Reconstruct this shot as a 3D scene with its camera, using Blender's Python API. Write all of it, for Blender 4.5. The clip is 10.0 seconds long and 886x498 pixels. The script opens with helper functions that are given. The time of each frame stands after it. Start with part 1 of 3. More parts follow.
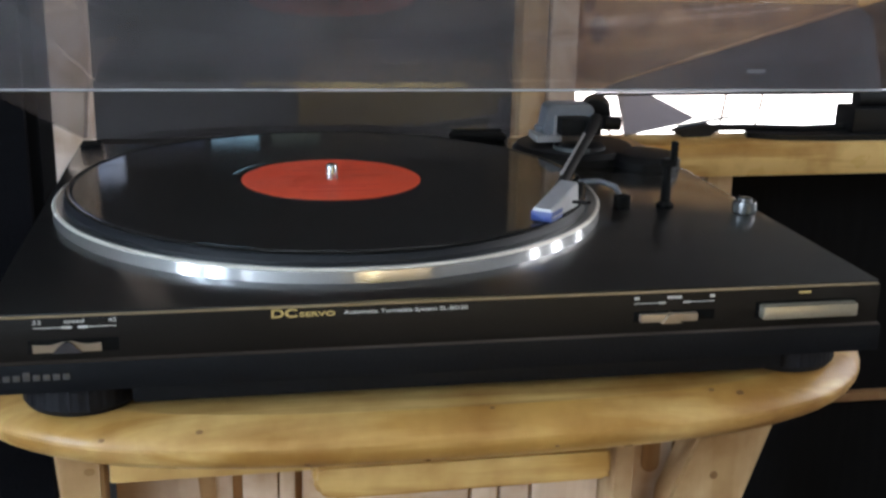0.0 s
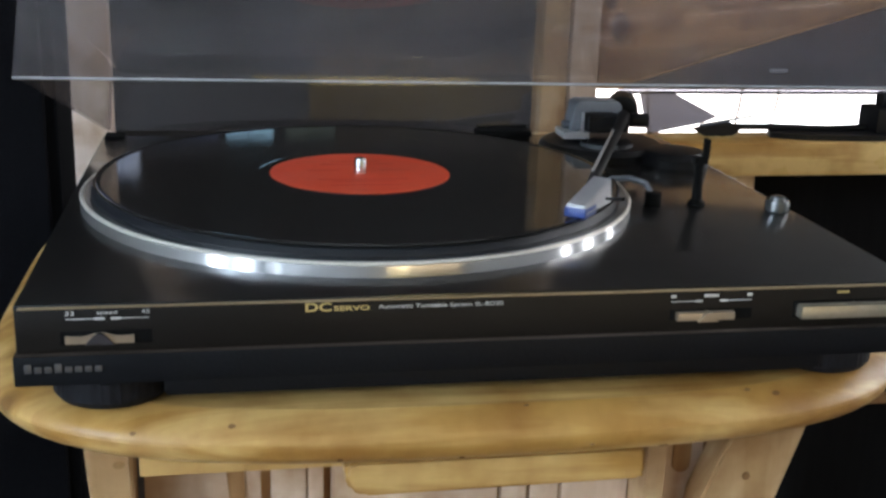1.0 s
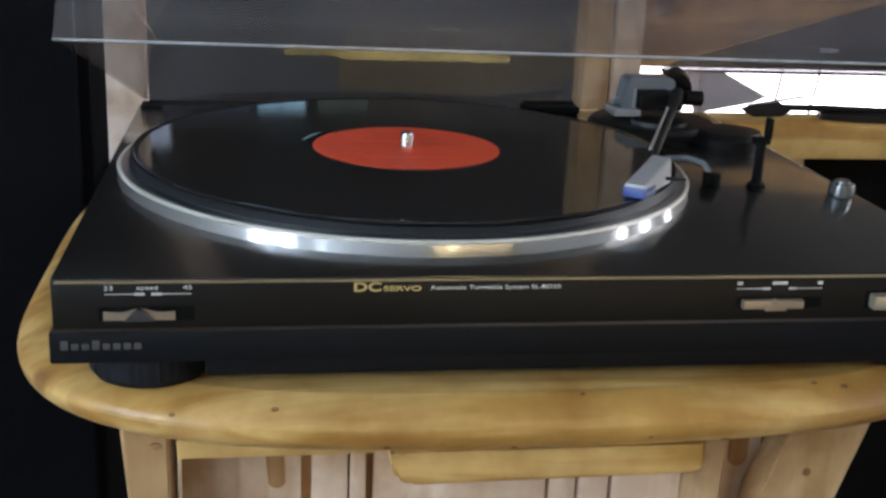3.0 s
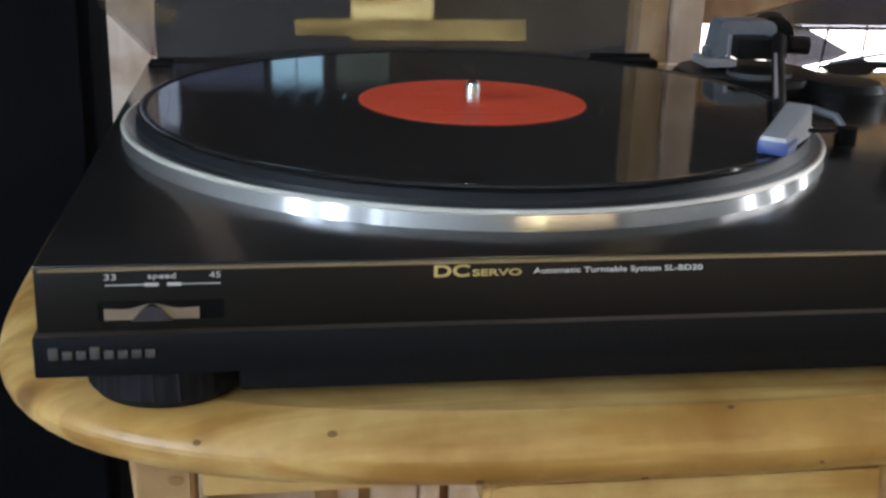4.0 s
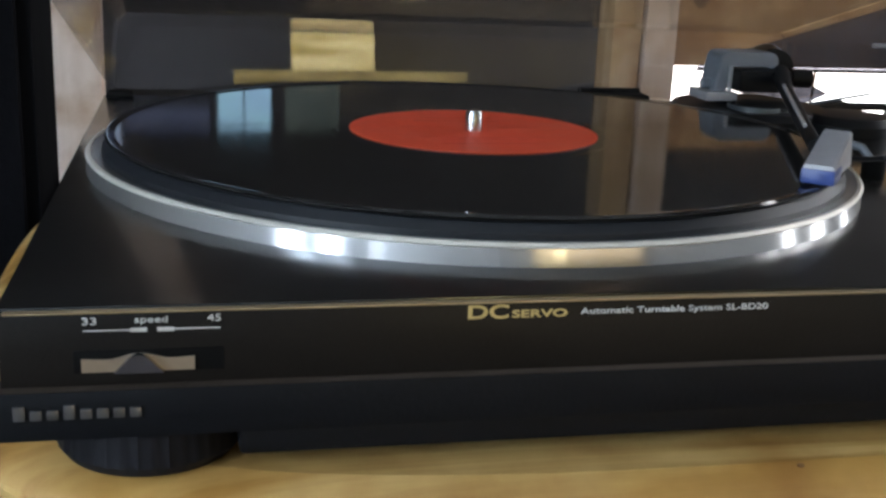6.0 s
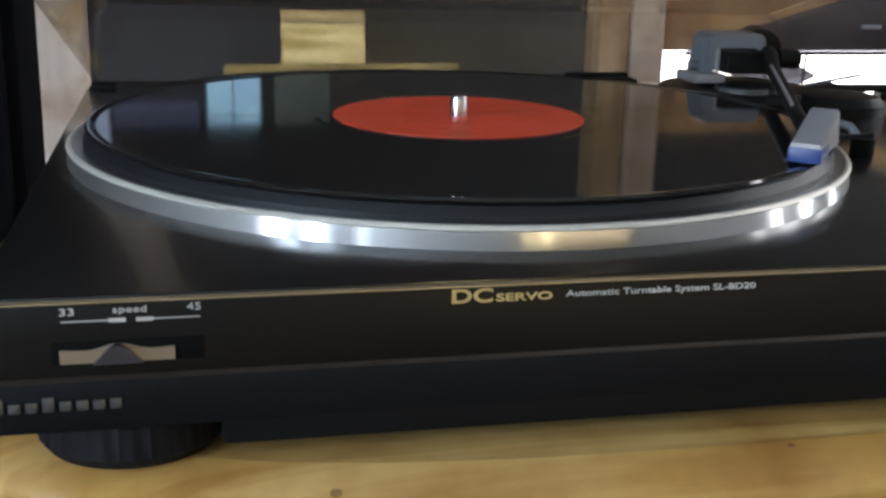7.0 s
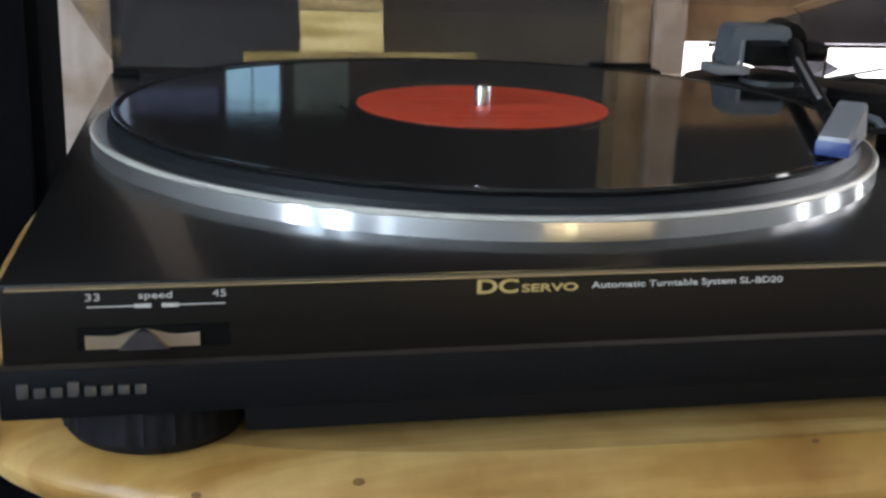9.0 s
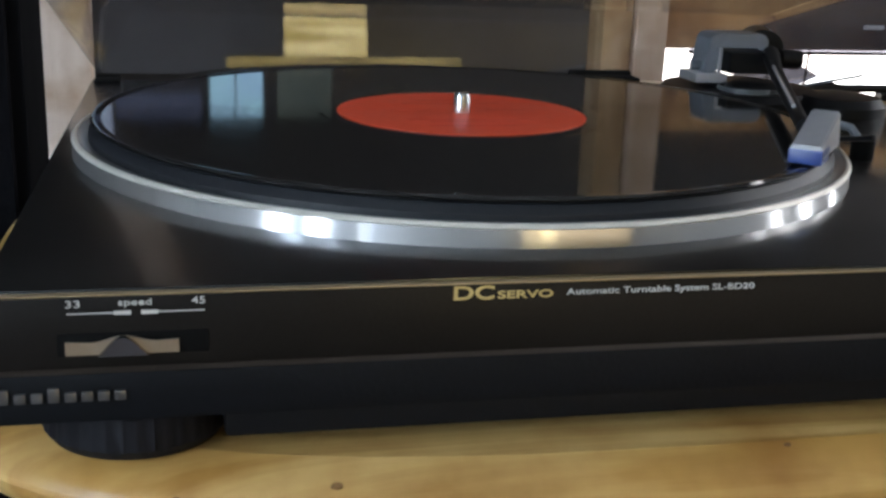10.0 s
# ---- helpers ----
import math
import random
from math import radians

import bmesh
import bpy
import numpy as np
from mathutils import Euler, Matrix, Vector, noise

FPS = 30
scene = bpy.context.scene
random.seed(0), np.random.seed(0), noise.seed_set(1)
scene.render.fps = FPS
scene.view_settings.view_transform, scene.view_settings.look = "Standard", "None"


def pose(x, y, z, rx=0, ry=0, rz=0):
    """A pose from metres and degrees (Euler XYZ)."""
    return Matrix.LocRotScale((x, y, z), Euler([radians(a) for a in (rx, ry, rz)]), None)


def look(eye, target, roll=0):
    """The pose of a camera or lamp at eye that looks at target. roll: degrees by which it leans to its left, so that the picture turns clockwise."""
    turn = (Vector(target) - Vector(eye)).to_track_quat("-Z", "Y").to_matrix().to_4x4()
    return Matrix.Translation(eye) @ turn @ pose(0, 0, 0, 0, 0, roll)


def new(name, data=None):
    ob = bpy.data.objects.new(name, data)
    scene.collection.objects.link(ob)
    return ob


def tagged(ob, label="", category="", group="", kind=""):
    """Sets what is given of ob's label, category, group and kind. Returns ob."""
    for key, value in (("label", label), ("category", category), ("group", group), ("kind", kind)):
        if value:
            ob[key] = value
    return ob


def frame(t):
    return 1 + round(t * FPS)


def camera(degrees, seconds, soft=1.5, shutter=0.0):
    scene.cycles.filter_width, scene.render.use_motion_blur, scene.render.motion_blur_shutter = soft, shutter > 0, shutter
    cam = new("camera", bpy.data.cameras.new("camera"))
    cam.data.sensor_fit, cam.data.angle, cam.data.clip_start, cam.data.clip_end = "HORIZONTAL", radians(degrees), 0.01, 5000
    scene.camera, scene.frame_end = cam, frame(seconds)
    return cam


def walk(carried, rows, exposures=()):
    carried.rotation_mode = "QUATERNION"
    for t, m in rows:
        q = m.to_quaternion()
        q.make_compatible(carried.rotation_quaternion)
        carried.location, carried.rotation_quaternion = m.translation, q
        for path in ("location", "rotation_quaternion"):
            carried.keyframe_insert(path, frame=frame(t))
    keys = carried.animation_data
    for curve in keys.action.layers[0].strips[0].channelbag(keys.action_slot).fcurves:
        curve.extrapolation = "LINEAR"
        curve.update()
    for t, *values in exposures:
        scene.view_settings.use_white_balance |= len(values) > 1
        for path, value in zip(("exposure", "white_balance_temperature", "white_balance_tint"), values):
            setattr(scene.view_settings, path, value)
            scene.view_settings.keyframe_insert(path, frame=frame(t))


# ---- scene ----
EXPOSURES = [(0.0, 0.28), (3.2, 0.24), (4.3, 0.16), (10.0, 0.07)]
# The record's surface is Z0 above the floor; the spindle stands at x = y = 0.
Z0 = 0.685
cam = camera(42.07, 10.0, soft=2.8)
ROWS = [
    (0, -0.0603, -0.6660, 0.1543, -10.55, -16.45, -1.22),
    (0.5, -0.0733, -0.6605, 0.1526, -10.94, -16.32, -1.67),
    (1, -0.0725, -0.6585, 0.1507, -10.09, -16.54, -1.76),
    (1.5, -0.0757, -0.6601, 0.1518, -10.21, -16.38, -2.15),
    (2, -0.0733, -0.6576, 0.1507, -10.00, -16.82, -1.87),
    (2.5, -0.0671, -0.6515, 0.1471, -9.39, -17.30, -1.55),
    (3, -0.0816, -0.6326, 0.1435, -8.64, -17.70, -2.52),
    (3.2, -0.0915, -0.6043, 0.1288, -8.20, -18.23, -3.09),
    (4.3, -0.0965, -0.5024, 0.0985, -8.71, -18.44, -1.18),
    (4.5, -0.1015, -0.4927, 0.0932, -9.29, -18.15, -1.63),
    (5, -0.1098, -0.4770, 0.0864, -10.80, -17.83, -3.23),
    (5.2, -0.1101, -0.4723, 0.0836, -10.58, -17.03, -2.91),
    (6.3, -0.1147, -0.4707, 0.0810, -12.39, -15.60, -1.85),
    (6.5, -0.1115, -0.4686, 0.0790, -12.63, -15.86, -1.48),
    (7, -0.1098, -0.4689, 0.0791, -12.18, -15.98, -1.41),
    (7.5, -0.1117, -0.4667, 0.0783, -12.65, -16.00, -1.86),
    (8, -0.1145, -0.4638, 0.0770, -11.21, -16.50, -2.31),
    (8.5, -0.1166, -0.4656, 0.0785, -11.39, -16.26, -2.52),
    (9, -0.1123, -0.4673, 0.0787, -11.25, -16.52, -1.88),
    (9.5, -0.1108, -0.4674, 0.0789, -11.56, -16.57, -1.94),
    (10, -0.1111, -0.4714, 0.0807, -11.99, -16.28, -2.08),
]
walk(cam, [(t, pose(x, y, Z0 + z, 90 + pitch, roll, yaw)) for t, x, y, z, yaw, pitch, roll in ROWS], EXPOSURES)

# ---- world and light ----
world = bpy.data.worlds.new("world")
scene.world = world
world.use_nodes = True
wn = world.node_tree
sky = wn.nodes.new("ShaderNodeTexSky")
sky.sky_type, sky.sun_disc = "NISHITA", False
sky.sun_elevation, sky.sun_rotation = radians(35), radians(200)
wn.nodes["Background"].inputs["Strength"].default_value = 0.1
wn.links.new(sky.outputs["Color"], wn.nodes["Background"].inputs["Color"])


def window_light(name, place, target, size_x, size_y, power, colour):
    data = bpy.data.lights.new(name, "AREA")
    data.shape, data.size, data.size_y, data.energy, data.color = "RECTANGLE", size_x, size_y, power, colour
    ob = new(name, data)
    ob.matrix_world = look(place, target)
    return ob


# ---- materials ----
def material(name, colour, rough=0.5, metal=0.0, vary=0.25, scale=60.0, bump=0.0, bump_scale=None, second=None,
             stretch=(1, 1, 1), coat=0.0, spec=0.5, patch=6.0, coat_rough=0.03):
    """A surface with coarse patches and fine grain in colour, gloss and relief, in object metres."""
    m = bpy.data.materials.new(name)
    m.use_nodes = True
    t = m.node_tree
    b = t.nodes["Principled BSDF"]
    b.inputs["Metallic"].default_value = metal
    b.inputs["Coat Weight"].default_value = coat
    b.inputs["Coat Roughness"].default_value = coat_rough
    b.inputs["Specular IOR Level"].default_value = spec
    co = t.nodes.new("ShaderNodeTexCoord")
    mp = t.nodes.new("ShaderNodeMapping")
    mp.inputs["Scale"].default_value = stretch
    t.links.new(co.outputs["Object"], mp.inputs["Vector"])
    fine = t.nodes.new("ShaderNodeTexNoise")
    fine.inputs["Scale"].default_value, fine.inputs["Detail"].default_value = scale, 6
    coarse = t.nodes.new("ShaderNodeTexNoise")
    coarse.inputs["Scale"].default_value, coarse.inputs["Detail"].default_value = patch, 3
    for n in (fine, coarse):
        t.links.new(mp.outputs["Vector"], n.inputs["Vector"])
    mix = t.nodes.new("ShaderNodeMath")
    mix.operation = "ADD"
    t.links.new(fine.outputs["Fac"], mix.inputs[0])
    t.links.new(coarse.outputs["Fac"], mix.inputs[1])
    ramp = t.nodes.new("ShaderNodeMapRange")
    ramp.inputs["From Min"].default_value, ramp.inputs["From Max"].default_value = 0.7, 1.3
    t.links.new(mix.outputs[0], ramp.inputs["Value"])
    col = t.nodes.new("ShaderNodeMix")
    col.data_type = "RGBA"
    second = second or tuple(c * (1 - vary) for c in colour)
    col.inputs["A"].default_value = (*second, 1)
    col.inputs["B"].default_value = (*colour, 1)
    t.links.new(ramp.outputs["Result"], col.inputs["Factor"])
    t.links.new(col.outputs["Result"], b.inputs["Base Color"])
    rr = t.nodes.new("ShaderNodeMapRange")
    rr.inputs["From Min"].default_value, rr.inputs["From Max"].default_value = 0.3, 0.7
    rr.inputs["To Min"].default_value, rr.inputs["To Max"].default_value = max(0.02, rough * 0.8), min(1, rough * 1.2)
    t.links.new(coarse.outputs["Fac"], rr.inputs["Value"])
    t.links.new(rr.outputs["Result"], b.inputs["Roughness"])
    if bump:
        bp = t.nodes.new("ShaderNodeBump")
        bp.inputs["Strength"].default_value, bp.inputs["Distance"].default_value = bump, 0.001
        src = fine
        if bump_scale:
            src = t.nodes.new("ShaderNodeTexNoise")
            src.inputs["Scale"].default_value = bump_scale
            t.links.new(mp.outputs["Vector"], src.inputs["Vector"])
        t.links.new(src.outputs["Fac"], bp.inputs["Height"])
        t.links.new(bp.outputs["Normal"], b.inputs["Normal"])
    return m


def wood(name, light, dark, knot=(0.16, 0.07, 0.02), along=0, rough=0.42, scale=1.0):
    """Pine: growth rings drawn out along one axis, fine fibres and scattered knots."""
    m = bpy.data.materials.new(name)
    m.use_nodes = True
    t = m.node_tree
    b = t.nodes["Principled BSDF"]
    co = t.nodes.new("ShaderNodeTexCoord")
    mp = t.nodes.new("ShaderNodeMapping")
    s = [1.0, 1.0, 1.0]
    s[along] = 0.09
    mp.inputs["Scale"].default_value = [v * scale for v in s]
    t.links.new(co.outputs["Object"], mp.inputs["Vector"])
    ring = t.nodes.new("ShaderNodeTexNoise")
    ring.inputs["Scale"].default_value, ring.inputs["Detail"].default_value, ring.inputs["Distortion"].default_value = 45, 5, 0.6
    fibre = t.nodes.new("ShaderNodeTexNoise")
    fibre.inputs["Scale"].default_value, fibre.inputs["Detail"].default_value = 420, 3
    blotch = t.nodes.new("ShaderNodeTexNoise")
    blotch.inputs["Scale"].default_value, blotch.inputs["Detail"].default_value = 24, 7
    for n in (ring, fibre):
        t.links.new(mp.outputs["Vector"], n.inputs["Vector"])
    t.links.new(co.outputs["Object"], blotch.inputs["Vector"])
    c1 = t.nodes.new("ShaderNodeValToRGB")
    c1.color_ramp.elements[0].position, c1.color_ramp.elements[0].color = 0.43, (*dark, 1)
    c1.color_ramp.elements[1].position, c1.color_ramp.elements[1].color = 0.56, (*light, 1)
    t.links.new(ring.outputs["Fac"], c1.inputs["Fac"])
    c2 = t.nodes.new("ShaderNodeMix")
    c2.data_type, c2.blend_type = "RGBA", "MULTIPLY"
    c2.inputs["Factor"].default_value = 0.85
    fr = t.nodes.new("ShaderNodeValToRGB")
    fr.color_ramp.elements[0].position, fr.color_ramp.elements[0].color = 0.34, (0.60, 0.47, 0.33, 1)
    fr.color_ramp.elements[1].position, fr.color_ramp.elements[1].color = 0.6, (1, 1, 1, 1)
    t.links.new(blotch.outputs["Fac"], fr.inputs["Fac"])
    t.links.new(c1.outputs["Color"], c2.inputs["A"])
    t.links.new(fr.outputs["Color"], c2.inputs["B"])
    kn = t.nodes.new("ShaderNodeTexVoronoi")
    kn.inputs["Scale"].default_value = 9
    km = t.nodes.new("ShaderNodeMapping")
    ks = [1.0, 1.0, 1.0]
    ks[along] = 0.55
    km.inputs["Scale"].default_value = ks
    t.links.new(co.outputs["Object"], km.inputs["Vector"])
    t.links.new(km.outputs["Vector"], kn.inputs["Vector"])
    kr = t.nodes.new("ShaderNodeMapRange")
    kr.inputs["From Min"].default_value, kr.inputs["From Max"].default_value = 0.03, 0.07
    kr.inputs["To Min"].default_value, kr.inputs["To Max"].default_value = 0.85, 0.0
    t.links.new(kn.outputs["Distance"], kr.inputs["Value"])
    c3 = t.nodes.new("ShaderNodeMix")
    c3.data_type = "RGBA"
    t.links.new(kr.outputs["Result"], c3.inputs["Factor"])
    t.links.new(c2.outputs["Result"], c3.inputs["A"])
    c3.inputs["B"].default_value = (*knot, 1)
    t.links.new(c3.outputs["Result"], b.inputs["Base Color"])
    rr = t.nodes.new("ShaderNodeMapRange")
    rr.inputs["From Min"].default_value, rr.inputs["From Max"].default_value = 0.3, 0.7
    rr.inputs["To Min"].default_value, rr.inputs["To Max"].default_value = rough * 1.45, rough * 0.75
    t.links.new(blotch.outputs["Fac"], rr.inputs["Value"])
    t.links.new(rr.outputs["Result"], b.inputs["Roughness"])
    bp = t.nodes.new("ShaderNodeBump")
    bp.inputs["Strength"].default_value, bp.inputs["Distance"].default_value = 0.25, 0.0006
    t.links.new(fibre.outputs["Fac"], bp.inputs["Height"])
    t.links.new(bp.outputs["Normal"], b.inputs["Normal"])
    return m


def glow(name, colour, strength, second=None, scale=4.0, stretch=(1, 1, 1)):
    m = bpy.data.materials.new(name)
    m.use_nodes = True
    t = m.node_tree
    t.nodes.remove(t.nodes["Principled BSDF"])
    e = t.nodes.new("ShaderNodeEmission")
    e.inputs["Strength"].default_value = strength
    co = t.nodes.new("ShaderNodeTexCoord")
    mp = t.nodes.new("ShaderNodeMapping")
    mp.inputs["Scale"].default_value = stretch
    n = t.nodes.new("ShaderNodeTexNoise")
    n.inputs["Scale"].default_value, n.inputs["Detail"].default_value = scale, 4
    r = t.nodes.new("ShaderNodeValToRGB")
    r.color_ramp.elements[0].position, r.color_ramp.elements[0].color = 0.35, (*(second or colour), 1)
    r.color_ramp.elements[1].position, r.color_ramp.elements[1].color = 0.6, (*colour, 1)
    t.links.new(co.outputs["Object"], mp.inputs["Vector"])
    t.links.new(mp.outputs["Vector"], n.inputs["Vector"])
    t.links.new(n.outputs["Fac"], r.inputs["Fac"])
    t.links.new(r.outputs["Color"], e.inputs["Color"])
    t.links.new(e.outputs["Emission"], t.nodes["Material Output"].inputs["Surface"])
    return m


def smoked(name, colour, rough=0.015):
    """Smoked acrylic sheet, built as a thin wall: tinted see-through with a gloss on top."""
    m = bpy.data.materials.new(name)
    m.use_nodes = True
    t = m.node_tree
    t.nodes.remove(t.nodes["Principled BSDF"])
    tr = t.nodes.new("ShaderNodeBsdfTransparent")
    tr.inputs["Color"].default_value = (*colour, 1)
    haze = t.nodes.new("ShaderNodeBsdfDiffuse")
    haze.inputs["Color"].default_value = (0.34, 0.32, 0.36, 1)
    h = t.nodes.new("ShaderNodeMixShader")
    sm = t.nodes.new("ShaderNodeTexNoise")
    sm.inputs["Scale"].default_value, sm.inputs["Detail"].default_value = 14, 5
    hr = t.nodes.new("ShaderNodeMapRange")
    hr.inputs["From Min"].default_value, hr.inputs["From Max"].default_value = 0.35, 0.75
    hr.inputs["To Min"].default_value, hr.inputs["To Max"].default_value = 0.03, 0.09
    co = t.nodes.new("ShaderNodeTexCoord")
    t.links.new(co.outputs["Object"], sm.inputs["Vector"])
    t.links.new(sm.outputs["Fac"], hr.inputs["Value"])
    t.links.new(hr.outputs["Result"], h.inputs["Fac"])
    t.links.new(tr.outputs["BSDF"], h.inputs[1])
    t.links.new(haze.outputs["BSDF"], h.inputs[2])
    g = t.nodes.new("ShaderNodeBsdfGlossy")
    g.inputs["Roughness"].default_value = rough
    lw = t.nodes.new("ShaderNodeLayerWeight")
    p5 = t.nodes.new("ShaderNodeMath")
    p5.operation = "POWER"
    p5.inputs[1].default_value = 5
    t.links.new(lw.outputs["Facing"], p5.inputs[0])
    f = t.nodes.new("ShaderNodeMapRange")
    f.inputs["To Min"].default_value, f.inputs["To Max"].default_value = 0.04, 0.36
    t.links.new(p5.outputs[0], f.inputs["Value"])
    mx = t.nodes.new("ShaderNodeMixShader")
    t.links.new(f.outputs["Result"], mx.inputs["Fac"])
    t.links.new(h.outputs["Shader"], mx.inputs[1])
    t.links.new(g.outputs["BSDF"], mx.inputs[2])
    t.links.new(mx.outputs["Shader"], t.nodes["Material Output"].inputs["Surface"])
    return m


def brushed_rim():
    """Turned aluminium: fine grooves that run round the platter and spread light upright."""
    m = material("turned_aluminium", (0.72, 0.71, 0.71), rough=0.19, metal=1.0, vary=0.08, scale=900, patch=14, stretch=(0.05, 0.05, 6))
    t = m.node_tree
    b = t.nodes["Principled BSDF"]
    b.inputs["Anisotropic"].default_value = 0.95
    b.inputs["Anisotropic Rotation"].default_value = 0.25
    tan = t.nodes.new("ShaderNodeTangent")
    tan.direction_type, tan.axis = "RADIAL", "Z"
    t.links.new(tan.outputs["Tangent"], b.inputs["Tangent"])
    wide = t.nodes.new("ShaderNodeBsdfGlossy")
    wide.inputs["Color"].default_value = (0.80, 0.79, 0.78, 1)
    wide.inputs["Roughness"].default_value = 0.55
    mx = t.nodes.new("ShaderNodeMixShader")
    mx.inputs["Fac"].default_value = 0.27
    t.links.new(b.outputs["BSDF"], mx.inputs[1])
    t.links.new(wide.outputs["BSDF"], mx.inputs[2])
    t.links.new(mx.outputs["Shader"], t.nodes["Material Output"].inputs["Surface"])
    return m


def vinyl():
    m = bpy.data.materials.new("black_vinyl")
    m.use_nodes = True
    t = m.node_tree
    b = t.nodes["Principled BSDF"]
    b.inputs["Base Color"].default_value = (0.013, 0.0125, 0.0125, 1)
    co = t.nodes.new("ShaderNodeTexCoord")
    w = t.nodes.new("ShaderNodeTexWave")
    w.wave_type, w.rings_direction = "RINGS", "Z"
    w.inputs["Scale"].default_value, w.inputs["Distortion"].default_value = 260, 0.0
    t.links.new(co.outputs["Object"], w.inputs["Vector"])
    ln = t.nodes.new("ShaderNodeVectorMath")
    ln.operation = "LENGTH"
    t.links.new(co.outputs["Object"], ln.inputs[0])
    tracks = t.nodes.new("ShaderNodeTexNoise")
    tracks.noise_dimensions = "1D"
    tracks.inputs["Scale"].default_value = 190
    t.links.new(ln.outputs["Value"], tracks.inputs["W"])
    dust = t.nodes.new("ShaderNodeTexNoise")
    dust.inputs["Scale"].default_value, dust.inputs["Detail"].default_value = 20, 6
    t.links.new(co.outputs["Object"], dust.inputs["Vector"])
    add = t.nodes.new("ShaderNodeMath")
    t.links.new(tracks.outputs["Fac"], add.inputs[0])
    t.links.new(dust.outputs["Fac"], add.inputs[1])
    r = t.nodes.new("ShaderNodeMapRange")
    r.inputs["From Min"].default_value, r.inputs["From Max"].default_value = 0.6, 1.4
    r.inputs["To Min"].default_value, r.inputs["To Max"].default_value = 0.03, 0.09
    t.links.new(add.outputs[0], r.inputs["Value"])
    t.links.new(r.outputs["Result"], b.inputs["Roughness"])
    bp = t.nodes.new("ShaderNodeBump")
    bp.inputs["Strength"].default_value, bp.inputs["Distance"].default_value = 0.02, 0.0001
    t.links.new(w.outputs["Fac"], bp.inputs["Height"])
    t.links.new(bp.outputs["Normal"], b.inputs["Normal"])
    return m


PINE = wood("lacquered_pine", (0.68, 0.45, 0.170), (0.46, 0.25, 0.064), rough=0.34)
PINE_KNOT = wood("brown_pine_knot", (0.34, 0.20, 0.075), (0.24, 0.125, 0.045), rough=0.5)
PINE_UP = wood("pine_upright", (0.58, 0.40, 0.22), (0.46, 0.29, 0.135), along=2, rough=0.5)
PINE_PALE = wood("pale_pine_board", (0.76, 0.60, 0.47), (0.66, 0.49, 0.36), along=2, rough=0.6)
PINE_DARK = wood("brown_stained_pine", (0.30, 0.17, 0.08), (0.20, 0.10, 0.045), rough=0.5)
PINE_BROWN = wood("brown_pine_board", (0.46, 0.27, 0.12), (0.34, 0.18, 0.07), along=2, rough=0.5)
PINE_BOARD = wood("brown_pine_backboard", (0.60, 0.36, 0.17), (0.47, 0.25, 0.10), rough=0.5)
PINE_CREAM = wood("cream_painted_pine", (0.74, 0.60, 0.50), (0.67, 0.52, 0.42), along=2, rough=0.5)
PLINTH = material("dark_brown_metallic_paint", (0.011, 0.010, 0.0095), spec=0.25, rough=0.32, coat=1.0, coat_rough=0.12, vary=0.35, scale=900, bump=0.1, patch=8)
PANEL = material("dark_brown_front_panel", (0.010, 0.0078, 0.0064), spec=0.22, rough=0.4, vary=0.3, scale=700, bump=0.08, patch=10)
SKIRT = material("blue_black_plastic", (0.0036, 0.0043, 0.0062), spec=0.18, rough=0.5, vary=0.3, scale=500, bump=0.15)
RUBBER = material("black_rubber", (0.006, 0.006, 0.009), spec=0.25, rough=0.7, vary=0.3, scale=300)
BLACK = material("satin_black_plastic", (0.008, 0.008, 0.009), spec=0.2, rough=0.4, vary=0.3, scale=300)
SLOT = material("slot_dark", (0.004, 0.004, 0.004), spec=0.1, rough=0.8)
GREY = material("grey_blue_plastic", (0.17, 0.19, 0.22), rough=0.4, vary=0.12, scale=200, bump=0.05)
SHELL = material("silver_grey_headshell", (0.42, 0.42, 0.44), rough=0.36, metal=0.3, vary=0.1, scale=200)
RING = material("dark_grey_ring", (0.07, 0.08, 0.085), rough=0.35, vary=0.2, scale=200)
BLUE = material("blue_cartridge_plastic", (0.02, 0.05, 0.22), rough=0.35, vary=0.2, scale=200)
ARM = material("dark_arm_metal", (0.008, 0.008, 0.009), spec=0.12, rough=0.6, metal=0.0, vary=0.2, scale=300)
INK = material("matt_black_plastic", (0.004, 0.004, 0.004), rough=0.8, vary=0.3, scale=300, spec=0.15)
CHROME = material("polished_steel", (0.7, 0.7, 0.7), rough=0.26, metal=1.0, vary=0.05)
CLEAR = material("smoky_clear_plastic", (0.085, 0.09, 0.088), rough=0.15, vary=0.4, scale=120, spec=0.9)
GRIP = material("polished_dark_metal", (0.22, 0.22, 0.25), rough=0.22, metal=0.9, vary=0.2, scale=300)
BRASS = material("gold_paint", (0.60, 0.46, 0.28), rough=0.35, metal=0.6, vary=0.15)
WHITE = material("white_print", (0.62, 0.60, 0.56), rough=0.6, vary=0.1)
GOLD = material("gold_print", (0.62, 0.46, 0.18), rough=0.5, metal=0.2, vary=0.1)
BADGE = material("raised_grey_badge", (0.20, 0.20, 0.20), rough=0.3, metal=0.8, vary=0.2, scale=300)
CREASE = material("crease_highlight", (0.13, 0.10, 0.08), rough=0.3, metal=0.5, vary=0.6, scale=8, patch=5)
RIMEDGE = material("highlit_aluminium_edge", (0.74, 0.70, 0.63), rough=0.42, metal=0.35, vary=0.12, scale=200, patch=20)
SLIDER = material("bronze_slider", (0.40, 0.31, 0.22), rough=0.35, metal=0.5, vary=0.15, scale=400)
